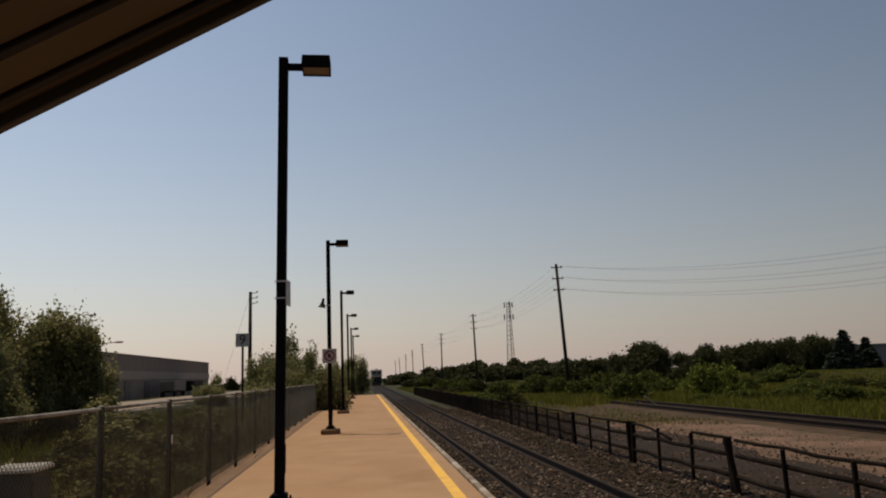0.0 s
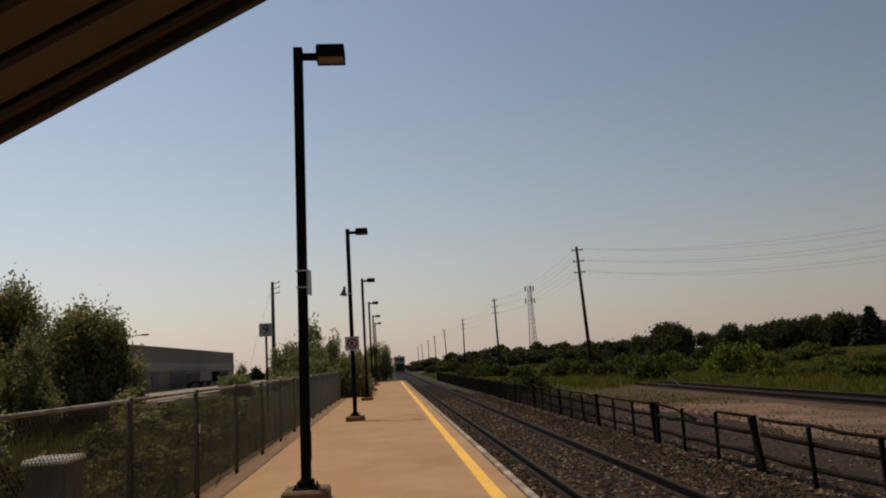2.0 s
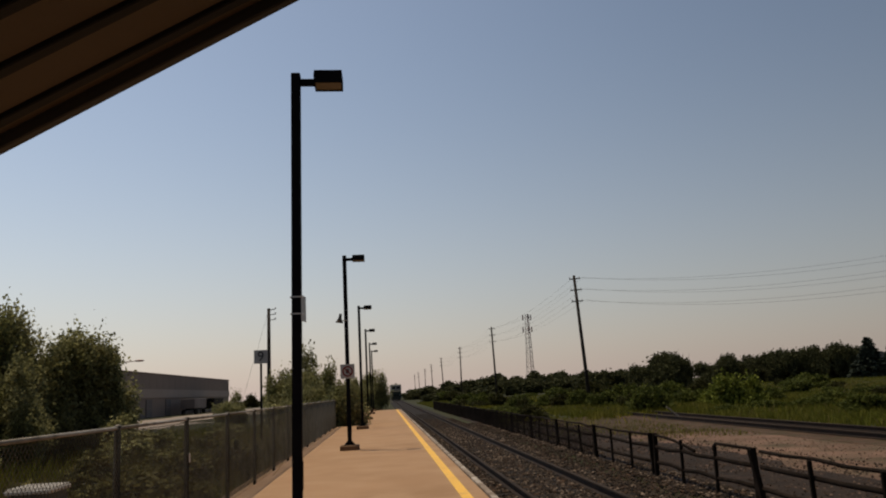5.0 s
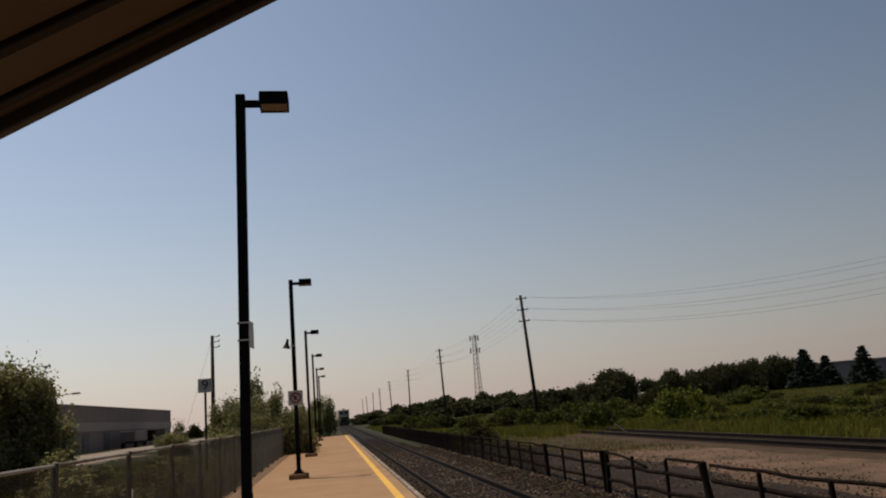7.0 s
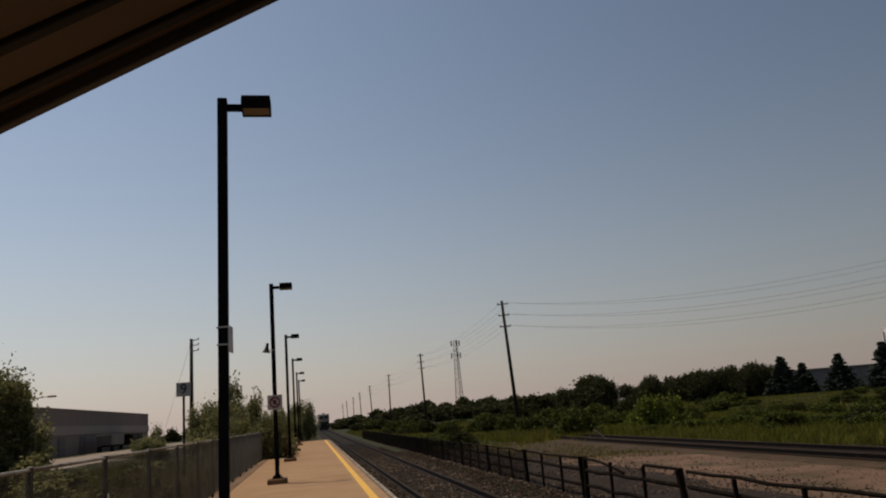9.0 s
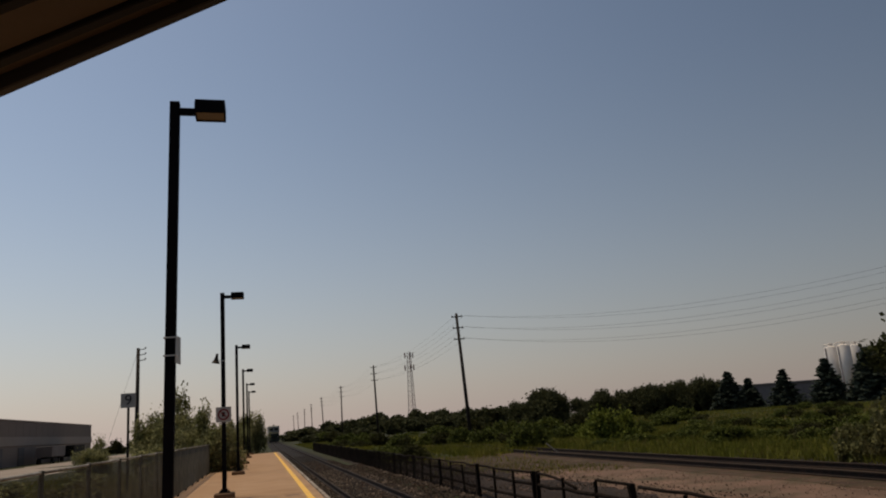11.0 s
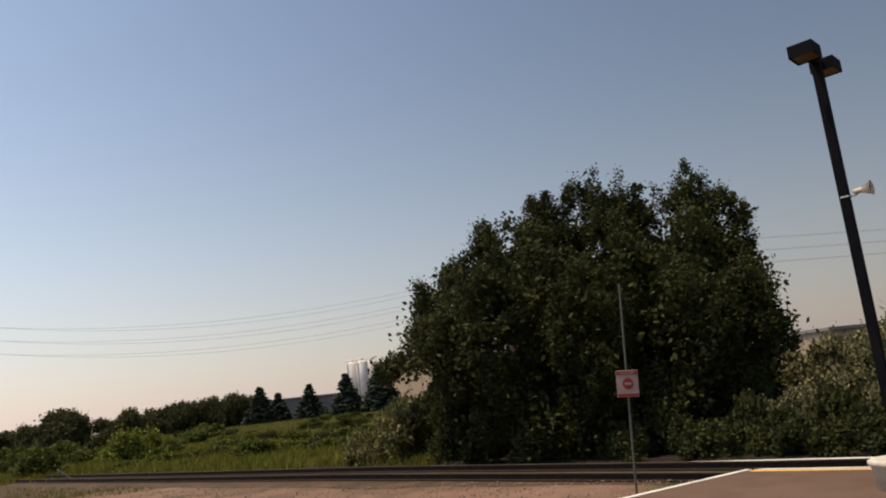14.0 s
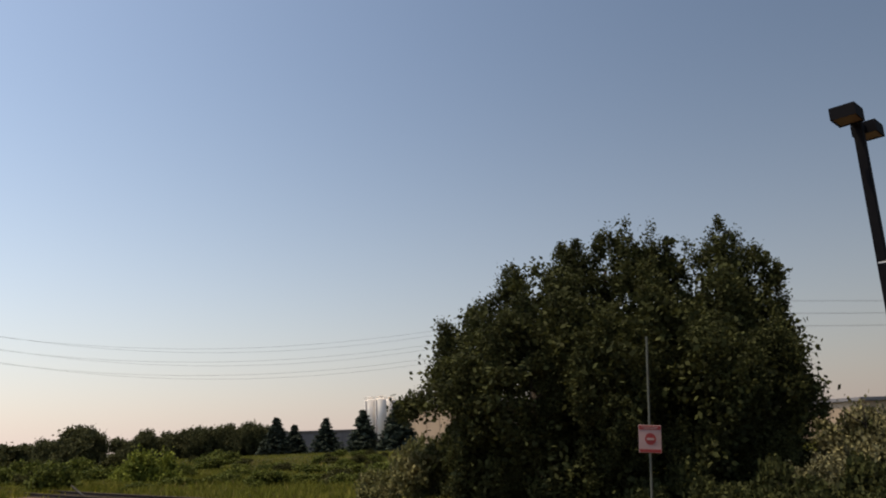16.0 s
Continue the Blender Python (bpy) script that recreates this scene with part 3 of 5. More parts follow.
lamps = [lamp(LX - (0.03 if y < 12 else 0), y, 0, "tall black square lamp post on a concrete footing, beside the fence", lean=0.8 if y < 12 else 0.0) for y in (10.1, 24.34, 38.6, 52.8, 67.1, 78.8)]
lamp(11.5, 2.86, -0.2, "black twin-headed lamp post on the far asphalt platform", (-1, 1), base=lathe(bmesh.new(), ((0.0, -0.02), (0.33, -0.02), (0.37, 0.3), (0.4, 0.32), (0.4, 0.37), (0.36, 0.39), (0.0, 0.39)), Matrix(), 28))


def horn(x, y, z, turn, label, mat, dip=0, size=1.0):
    """a horn loudspeaker whose mouth points along its local +x; dip turns the mouth down"""
    t = thing("loudspeaker", pose(x, y, z, 0, 0, turn) @ Matrix.Diagonal((size, 1, size, 1)), label, "loudspeaker")
    q = pose(0.07 + 0.03 * (dip > 0), 0, 0.16 * (dip > 0), 0, 90 + dip, 0)
    bm = lathe(bmesh.new(), ((0.0, 0.0), (0.04, 0.0), (0.045, 0.1), (0.06, 0.16), (0.1, 0.25), (0.125, 0.28), (0.13, 0.285), (0.12, 0.28), (0.09, 0.24)), q, 18)
    part("horn", bm, mat, t, "flared horn", True)
    part("throat", lathe(bmesh.new(), ((0.108, 0.262), (0.06, 0.18), (0.02, 0.12), (0.0, 0.12)), q, 18), M_HORN_IN, t, smooth=True)
    part("bracket", tube(tube(bmesh.new(), (0, 0, -0.06), (0.08, 0, -0.07), 0.012), (0.08, 0, -0.07), (0.17, 0, -0.03), 0.012), M_GALV_PIPE, t)
    part("band", boxed(-0.135, -0.068, -0.075, 0.006, 0.068, -0.05, 0.003), M_SIGNBACK, t, "bright steel band")


horn(LX - 0.066, 24.34, 4.02, 180, "dark horn loudspeaker banded to a black lamp post", M_HORN_DARK, 80)
horn(11.5, 2.86 - 0.066, 3.74, -90, "ivory horn loudspeaker banded to a black lamp post", M_HORN, 0, 0.8)

# ---- signs ----


def letters(body, size, depth):
    cu = bpy.data.curves.new("letters", "FONT")
    cu.body, cu.size, cu.extrude, cu.align_x, cu.align_y = body, size, depth, "CENTER", "CENTER"
    tmp = new("letters", cu)
    bpy.context.view_layer.update()
    me = bpy.data.meshes.new_from_object(tmp)
    bpy.data.objects.remove(tmp)
    return me


def ring(r0, r1, y0, y1, sides=28):
    bm = bmesh.new()
    pts = []
    for i in range(sides):
        a = 2 * math.pi * i / sides
        c, s = math.cos(a), math.sin(a)
        pts.append([bm.verts.new((r * c, y, r * s)) for r, y in ((r0, y0), (r1, y0), (r1, y1), (r0, y1))])
    for i in range(sides):
        a, b = pts[i], pts[(i + 1) % sides]
        for k in range(4):
            bm.faces.new((a[k], a[(k + 1) % 4], b[(k + 1) % 4], b[k]))
    return bm


def number_sign(x, y, z):
    """faces -y"""
    t = thing("number_sign", pose(x, y, -0.3), "pale grey square sign with a black number nine on a post", "sign")
    h = z + 0.3
    part("post", boxed(-0.035, -0.03, -0.1, 0.035, 0.03, h + 0.15, 0.005), M_DARKPOST, t)
    p = part("plate", boxed(-0.23, -0.045, h - 0.23, 0.23, -0.033, h + 0.23, 0.004), M_SIGN, t)
    me = letters("9", 0.46, 0.003)
    me.materials.append(M_SIGN_DARK)
    n = part("number", me, None, p, "black number nine")
    n.matrix_local = pose(0, -0.05, h, 90, 0, 0)


number_sign(-4.12, 27.0, 3.1)


def prohibition_sign(x, y, z):
    t = thing("notice_sign", pose(x, y, z), "white square sign with dark red ring on lamp post", "sign")
    part("plate", boxed(-0.22, -0.085, -0.22, 0.22, -0.072, 0.22, 0.004), M_SIGN, t)
    part("ring", ring(0.12, 0.165, -0.094, -0.087), M_SIGN_RED, t, "dark red ring")
    bar = boxed(-0.13, -0.093, -0.018, 0.13, -0.088, 0.018)
    bar.transform(pose(0, 0, 0, 0, 45, 0))
    part("slash", bar, M_SIGN_RED, t)
    part("symbol", boxed(-0.05, -0.0905, -0.06, 0.04, -0.087, 0.07, 0.002), M_SIGN_DARK, t)
    for dz in (-0.13, 0.13):
        part("band", boxed(-0.068, -0.071, dz - 0.01, 0.068, 0.068, dz + 0.01), M_SIGNBACK, t)


prohibition_sign(LX, 24.34, 2.375)


def flag_sign(x, y, z):
    """a small plate banded to the side of a lamp post, turned away"""
    t = thing("side_sign", pose(x, y, z), "small white plate banded to the side of a black lamp post", "sign")
    for dz in (-0.1, 0.12):
        part("band", boxed(-0.067, -0.067, dz - 0.008, 0.09, 0.067, dz + 0.008), M_SIGNBACK, t, "thin steel band")
    bm = boxed(-0.005, -0.15, -0.17, 0.005, 0.15, 0.17, 0.003)
    bm.transform(pose(0.085, 0.1, -0.02, 0, 0, -6))
    part("plate", bm, M_SIGN, t)


flag_sign(LX - 0.002, 10.1, 2.81)


def no_entry_sign(x, y):
    t = thing("no_entry_sign", pose(x, y, -0.5, 0, 4, -58), "faded white and red no-entry sign on a slim steel pole", "sign")
    q = Matrix.Translation((0, 0, 1.98)) @ Matrix.Diagonal((0.8, 1, 0.86, 1)) @ Matrix.Translation((0, 0, -1.98))
    part("pole", tube(bmesh.new(), (0, 0, -0.2), (0, 0, 3.75), 0.022, 0.02, 10), M_POST_GREY, t)
    z = 1.98
    plate = boxed(-0.235, -0.045, z - 0.27, 0.235, -0.033, z + 0.27, 0.005)
    plate.transform(q)
    p = part("plate", plate, M_PINK, t)
    part("top_band", boxed(-0.18, -0.049, z + 0.155, 0.18, -0.0455, z + 0.224), M_SIGN_RED, p, "red heading band")
    part("bottom_band", boxed(-0.18, -0.049, z - 0.224, 0.18, -0.0455, z - 0.172), M_SIGN_RED, p)
    d = ring(0.0005, 0.115, -0.05, -0.0455)
    d.transform(q @ pose(0.01, 0, z))
    part("disc", d, M_SIGN_RED, p, "red disc")
    part("white_bar", boxed(-0.052, -0.055, z - 0.019, 0.068, -0.0505, z + 0.019), M_PINK, p)
    for i, (a, b) in enumerate(((-0.14, 0.14), (-0.1, 0.11))):
        part("text_bar", boxed(a, -0.0525, z + 0.194 - i * 0.024, b, -0.0495, z + 0.205 - i * 0.024), M_PINK, p)


no_entry_sign(12.12, 7.2)

# ---- chain-link fence by the platform ----
FX, FTOP, BAY = -2.66, 1.45, 2.78


def chain_link(w, h, pitch, r):
    """crossing diagonal wires clipped to a panel w long (y) and h high (z)"""
    bm = bmesh.new()
    for s in (1, -1):
        k = -h
        while k < w:
            a = max(k, 0.0)
            b = min(k + h, w)
            if b - a > 0.02:
                za, zb = a - k, b - k
                if s < 0:
                    za, zb = h - za, h - zb
                tube(bm, (0.002 * s, a, za), (0.002 * s, b, zb), r, r, 3)
            k += pitch
    return bm


def left_fence():
    f = thing("chain_link_fence", pose(FX, 0, 0), "grey galvanised chain-link fence along the platform", "fence")
    mesh = mesh_of("wire_mesh", chain_link(BAY - 0.06, 1.36, 0.066, 0.003), M_GALV)
    post = mesh_of("post", tube(bmesh.new(), (0, 0, -0.3), (0, 0, FTOP + 0.0), 0.034, 0.034, 10), M_DARKPOST, True)
    cap = mesh_of("cap", lathe(bmesh.new(), ((0.036, 0.0), (0.036, 0.008), (0.02, 0.014), (0.0, 0.016)), pose(0, 0, FTOP), 10), M_GALV_PIPE, True)
    rail = mesh_of("top_rail", tube(bmesh.new(), (0, 0.04, FTOP - 0.02), (0, BAY - 0.04, FTOP - 0.02), 0.02, 0.02, 8), M_GALV_PIPE, True)
    low = mesh_of("tension_wire", tube(bmesh.new(), (0, 0.04, 0.04), (0, BAY - 0.04, 0.04), 0.005, 0.005, 4), M_GALV)
    for i in range(-4, 27):
        y = 8.2 + i * BAY
        p = part("post", post, None, f)
        p.location = (0, y, 0)
        part("cap", cap, None, p)
        if i < 26:
            for me, dz in ((mesh, 0.04), (rail, 0), (low, 0)):
                o = part(me.name.split(".")[0], me, None, f)
                o.location = (0.0 if me is not mesh else 0.03, y + (0.03 if me is mesh else 0), dz)


left_fence()
tagfix = thing("fence_tag", pose(FX + 0.04, 10.98, 0.92), "small white tag tied to a chain-link fence post", "tag")
part("plate", boxed(0.0, -0.03, -0.06, 0.006, 0.03, 0.06, 0.002), M_WHITE_LINE, tagfix)
part("tie_wire", boxed(-0.08, -0.004, 0.03, -0.001, 0.004, 0.038), M_GALV, tagfix)


# ---- steel rail fence between the tracks ----
def right_fence():
    f = thing("rail_fence", pose(6.05, 0, -0.55), "dark brown rusty rail fence with bent top rails", "fence")
    h = 0.97
    post = mesh_of("post", boxed(-0.045, -0.045, -0.1, 0.045, 0.045, h + 0.02, 0.008), M_FENCE)
    slim = mesh_of("slim_post", boxed(-0.028, -0.028, -0.1, 0.028, 0.028, h - 0.04, 0.005), M_FENCE)
    wires = bmesh.new()
    for i in range(96):
        tube(wires, (-0.03, 0.06 + i * 0.05, 0.03), (-0.03, 0.06 + i * 0.05, h - 0.06), 0.004, 0.004, 3)
    for i in range(9):
        tube(wires, (-0.034, 0.06, 0.05 + i * 0.1), (-0.034, 4.83, 0.05 + i * 0.1), 0.0022, 0.0022, 3)
    wires = mesh_of("wire_mesh", wires, M_FENCE)
    rng = random.Random(8)
    for k in range(-3, 18):
        y = 7.61 + k * 4.93
        for dy in (-0.08, 0.08):
            tilt = 9 - 60 * dy if k == 1 else rng.uniform(-1.5, 1.5)
            part("post", post, None, f).matrix_local = pose(0, y + dy - 0.06 * (k == 1), 0, -tilt, rng.uniform(-2.5, 2.5), 0)
        for j in (1, 2):
            part("slim_post", slim, None, f).matrix_local = pose(0, y + j * 4.93 / 3, 0, rng.uniform(-2, 2), rng.uniform(-3, 3), 0)
        for j, (z, r) in enumerate(((h - 0.03, 0.03), (h - 0.28, 0.042), (h - 0.62, 0.042))):
            bm = bmesh.new()
            pts = [Vector((0.035, y + 0.1 + 4.73 * i / 6, z + (rng.uniform(-0.03, 0.02) if 0 < i < 6 else 0))) for i in range(7)]
            if j == 0 and k == 1:
                # this one has broken: a hooked end, and a stretch that hangs down
                hook = [Vector((0.035, y + 0.1 + 0.3 * i, z + 0.02)) for i in range(6)] + [Vector((0.035, y + 1.7, z - 0.03)), Vector((0.035, y + 1.71, z - 0.12))]
                part("top_rail", pipe(bmesh.new(), hook, r), M_FENCE, f, "broken rail end bent down", True)
                pts = [Vector((0.035, y + 4.83 - 0.55 * i, z - 0.012 * i * i)) for i in range(5)]
            pipe(bm, pts, r)
            part("top_rail" if j == 0 else "rail", bm, M_FENCE, f, smooth=True)
        if k > 2:
            part("wire_mesh", wires, None, f).location = (0, y, 0)


right_fence()


# ---- equipment cabinet behind the fence ----
cab = thing("equipment_cabinet", pose(-3.12, 7.52, -0.3) @ Matrix.Diagonal((0.7, 0.6, 1, 1)), "grey steel equipment cabinet behind the fence, its ribbed roof coloured as sunlit", "cabinet")
part("plinth", boxed(-0.3, -0.4, -0.1, 0.3, 0.4, 0.12, 0.01), M_CURB, cab)
part("body", boxed(-0.25, -0.35, 0.121, 0.24, 0.35, 1.22, 0.01), M_CABINET, cab)
for y in (-0.33, 0.01):
    d = part("door", boxed(0.242, y, 0.2, 0.256, y + 0.32, 1.15, 0.005), M_CABINET, cab)
    part("handle", boxed(0.257, y + 0.24, 0.62, 0.275, y + 0.27, 0.78, 0.004), M_BLACK, d)
part("roof", boxed(-0.29, -0.39, 1.222, 0.28, 0.39, 1.262, 0.012), M_CABINET_SUNLIT, cab, "ribbed roof coloured pale as if sunlit")
for i in range(7):
    part("roof_rib", boxed(-0.28, -0.36 + i * 0.11, 1.2625, 0.27, -0.33 + i * 0.11, 1.276, 0.004), M_CABINET_SUNLIT, cab)


# ---- utility poles and wires ----
def utility_pole(x, y, z, top, arms, label, lean=(0, 0), r=0.15):
    t = thing("utility_pole", pose(x, y, z, lean[0], lean[1], 0), label, "utility pole", "utility poles")
    h = top - z
    part("pole", tube(bmesh.new(), (0, 0, -0.5), (0, 0, h), r, r * 0.68, 10), M_WOODPOLE, t, smooth=True)
    for dz in arms:
        a = part("crossarm", boxed(-0.55, -0.16, h - dz - 0.045, 0.55, -0.075, h - dz + 0.045, 0.006), M_WOODPOLE, t)
        for dx in (-0.48, 0.48):
            part("insulator", lathe(bmesh.new(), ((0.0, 0.0), (0.045, 0.0), (0.06, 0.04), (0.03, 0.07), (0.05, 0.1), (0.0, 0.16)), pose(dx, -0.118, h - dz + 0.05), 8), M_INSUL, a)
    return t


def wire(a, b, sag, name="power_cable"):
    bm = bmesh.new()
    a, b = Vector(a), Vector(b)
    pts = [a.lerp(b, i / 24) - Vector((0, 0, sag * 4 * (i / 24) * (1 - i / 24))) for i in range(25)]
    pipe(bm, pts, 0.008, 4)
    return tagged(part(name, bm, M_WIRE), "thin dark overhead power cable between utility poles", "cable", "power cables")


POLES = [(19.45, 73.0), (19.2, 132.0), (19.0, 190.0), (19.0, 246.0), (19.0, 302.0), (19.0, 356.0), (19.0, 412.0), (19.0, 470.0)]
for i, (x, y) in enumerate(POLES):
    utility_pole(x, y, land(x, y), 12.0, (0.35, 1.45, 2.55), "dark wooden utility pole with crossarms in the scrub", (0, (-2.4, -1.2, 0.4)[i % 3]), 0.19)
side_poles = [(54.0, 34.5), (97.0, 6.0), (140.0, -22.0)]
for x, y in side_poles:
    utility_pole(x, y, land(x, y), 12.6, (0.35, 1.45, 2.55), "dark wooden utility pole carrying power cables behind trees", (0, 0), 0.19)
for dz in (0.25, 1.35, 2.45):
    for dx in (-0.48, 0.48):
        for (xa, ya), (xb, yb) in zip(POLES[:4], POLES[1:4]):
            wire((xa - 0.2 + dx, ya - 0.12, 12.0 - dz), (xb + dx, yb - 0.12, 12.0 - dz), 0.9)
    line = [POLES[0], *side_poles]
    for k, ((xa, ya), (xb, yb)) in enumerate(zip(line, line[1:])):
        for off, sg in ((0.35, 2.75), (-0.45, 2.45)):
            wire((xa + off, ya - 0.12, (12.0 if k == 0 else 12.6) - dz), (xb + off, yb - 0.12, 12.6 - dz), sg if k == 0 else 0.4)
old_pole = utility_pole(-8.55, 59.4, -0.3, 8.5, (), "weathered wooden utility pole behind the platform fence", (0, 0.4), 0.17)
for dz in (0.12, 0.5, 0.9):
    arm = part("bracket", tube(bmesh.new(), (0.1, 0, 8.8 - dz), (0.5, 0, 8.86 - dz), 0.03, 0.03, 6), M_WOODPOLE, old_pole)
    part("insulator", lathe(bmesh.new(), ((0.0, 0.0), (0.05, 0.0), (0.06, 0.06), (0.03, 0.1), (0.0, 0.14)), pose(0.5, 0, 8.87 - dz), 8), M_INSUL, arm)
wire((-8.55, 59.4, 8.2), (-11.2, 60.0, -0.3), 0.0, "guy_wire")


# ---- lattice mast ----
def mast(x, y, top):
    z = land(x, y)
    t = thing("lattice_tower", pose(x, y, z), "slender grey lattice telecom tower with antennas, far off", "tower")
    h, r0, r1 = top - z, 1.9, 0.75
    leg = [(math.cos(a), math.sin(a)) for a in (0.5, 0.5 + 2.094, 0.5 + 4.189)]

    def at_h(k, u):
        r = r0 + (r1 - r0) * u
        return Vector((leg[k][0] * r, leg[k][1] * r, h * u))
    for k in range(3):
        part("leg", tube(bmesh.new(), at_h(k, 0), at_h(k, 1), 0.13, 0.1, 6), M_TOWER, t)
    br = bmesh.new()
    n = 16
    for i in range(n):
        for k in range(3):
            a, b = at_h(k, i / n), at_h((k + 1) % 3, (i + 1) / n)
            tube(br, a, b, 0.06, 0.06, 4)
            tube(br, at_h(k, i / n), at_h((k + 1) % 3, i / n), 0.06, 0.06, 4)
    part("bracing", br, M_TOWER, t)
    for u in (0.96, 0.8):
        for k in range(3):
            p = at_h(k, u) * 1.0
            d = Vector((leg[k][0], leg[k][1], 0))
            part("antenna", boxed(p.x + d.x * 1.0 - 0.2, p.y + d.y - 0.2, p.z - 1.0, p.x + d.x * 1.0 + 0.2, p.y + d.y + 0.2, p.z + 1.1, 0.03), M_TOWER, t)
            part("antenna_arm", tube(bmesh.new(), p, p + d, 0.07, 0.07, 5), M_TOWER, t)


mast(56.3, 294.0, 28.9)

# ---- buildings ----
def warehouse():
    t = thing("warehouse", pose(-39, 0, -0.3), "long low grey warehouse with a pale horizontal band", "building")
    y0, y1, h = 70, 201, 7.2
    part("wall", boxed(-50, y0, -0.3, 0, y1, h, 0.05), M_WAREHOUSE, t)
    part("roof", boxed(-50.1, y0 - 0.05, h + 0.004, 0.05, y1 + 0.05, h + 0.3, 0.05), M_WAREHOUSE, t)
    part("pale_band", boxed(0.004, y0, 3.3, 0.15, y1, 4.75), M_WAREHOUSE_BAND, t, "pale cladding band")
    for i in range(11):
        y = y0 + 4 + i * 11.6
        d = part("loading_door", boxed(0.004, y, 0.1, 0.12, y + 3.2, 3.0, 0.02), M_WAREHOUSE_DARK, t, "dark loading door")
        part("door_rail", boxed(0.121, y, 1.5, 0.16, y + 3.2, 1.6), M_WAREHOUSE, d)
    for i in range(33):
        part("cladding_joint", boxed(0.004, y0 + i * 4.0, 4.8, 0.02, y0 + i * 4.0 + 0.08, h), M_WAREHOUSE, t)


warehouse()


def trailer(x, y, paint):
    t = thing("lorry_trailer", pose(x, y, -0.3, 0, 0, 2), "parked lorry trailer beside the warehouse", "trailer", "parked trailers")
    part("box", boxed(-1.25, -5.5, 1.15, 1.25, 5.5, 2.9, 0.04), paint, t)
    part("chassis", boxed(-0.5, -5.3, 0.85, 0.5, 5.3, 1.145, 0.02), M_BLACK, t)
    for yy in (-4.4, -3.2):
        for s in (-1, 1):
            part("wheel", tube(bmesh.new(), (s * 0.95, yy, 0.5), (s * 1.25, yy, 0.5), 0.5, 0.5, 14), M_BLACK, t)
    for s in (-0.6, 0.6):
        part("landing_leg", boxed(s - 0.06, 3.2, 0, s + 0.06, 3.35, 0.85), M_BLACK, t)


for y, paint in ((150, M_WAREHOUSE_DARK), (166, M_BLACK)):
    trailer(-35.5, y, paint)
sheet("parking_lot", (-38.9, 62, -13, 215), -0.24, material("worn_lot_paving", (0.3, 0.245, 0.205), 0.9, vary=((0.23, 0.19, 0.16), (0.34, 0.28, 0.235)), scale=0.12, fine=0.2, fine_scale=8), "pale worn paving in front of the warehouse", "pavement", 6.0, 0.01)


def street_lamp(x, y, z, arm):
    t = thing("street_lamp", pose(x, y, -0.3), "slim grey street lamp with a long horizontal arm", "street lamp")
    h = z + 0.3
    part("pole", tube(bmesh.new(), (0, 0, -0.2), (0, 0, h), 0.11, 0.07, 8), M_TOWER, t)
    part("arm", tube(bmesh.new(), (0, 0, h - 0.1), (arm, 0, h + 0.1), 0.06, 0.04, 6), M_TOWER, t)
    bm = lathe(bmesh.new(), ((0.0, -0.1), (0.17, -0.08), (0.22, 0.0), (0.14, 0.09), (0.0, 0.12)), pose(arm + 0.35, 0, h + 0.1) @ Matrix.Diagonal((2.2, 1, 1, 1)), 10)
    part("lamp_head", bm, M_TOWER, t, smooth=True)


street_lamp(-26.6, 78.5, 6.0, 2.4)


def silo(x, y, z, r, h):
    t = thing("silo", pose(x, y, z), "tall white cylindrical storage silo behind spruces", "silo", "white silos")
    part("shell", lathe(bmesh.new(), ((0.0, 0.0), (r, 0.0), (r, h), (r * 0.9, h + 0.3), (0.0, h + 0.8)), Matrix(), 40), M_SILO, t, smooth=True)
    part("cap", lathe(bmesh.new(), ((0.0, h + 0.81), (0.7, h + 0.81), (0.7, h + 1.3), (0.0, h + 1.4)), Matrix(), 12), M_SILO, t)
    rail = bmesh.new()
    for i in range(12):
        a = 6.283 * i / 12
        b = a + 6.283 / 12
        tube(rail, (r * math.cos(a), r * math.sin(a), h), (r * math.cos(a), r * math.sin(a), h + 1.1), 0.05, 0.05, 4)
        tube(rail, (r * math.cos(a), r * math.sin(a), h + 1.1), (r * math.cos(b), r * math.sin(b), h + 1.1), 0.05, 0.05, 4)
    part("guard_rail", rail, M_SILO, t)
    part("ladder", boxed(-r - 0.12, -0.25, 0.5, -r - 0.02, 0.25, h), M_TOWER, t)


def polar(az, d):
    a = radians(az)
    return d * math.sin(a), d * math.cos(a)


for az, d in ((39.9, 250), (40.65, 246), (41.3, 252)):
    x, y = polar(az, d)
    silo(x, y, -0.2, 1.75, 14.4)


def shed(name, az0, d0, az1, d1, h, depth, mat, label):
    """a hall whose long wall runs between two bearings"""
    x0, y0 = polar(az0, d0)
    x1, y1 = polar(az1, d1)
    L = math.hypot(x1 - x0, y1 - y0)
    m = Matrix.Translation((x0, y0, 0.3)) @ Matrix.Rotation(math.atan2(y1 - y0, x1 - x0), 4, "Z")
    t = thing(name, m, label, "building")
    s = 1 if (m.to_3x3() @ Vector((0, 1, 0))).dot(Vector((x0, y0, 0))) > 0 else -1
    a, b = (0, depth) if s > 0 else (-depth, 0)
    part("wall", boxed(0, a, -1, L, b, h, 0.04), mat, t)
    part("roof", boxed(-0.4, a - 0.4, h + 0.004, L + 0.4, b + 0.4, h + 0.5, 0.05), M_ROOFING, t)
    n = int(L / 6)
    for i in range(n):
        w = part("wall_panel", boxed(i * L / n + 0.15, -0.12 * s - 0.03, 0.2, (i + 1) * L / n - 0.15, -0.12 * s + 0.03, h - 0.5), mat, t)
    return t


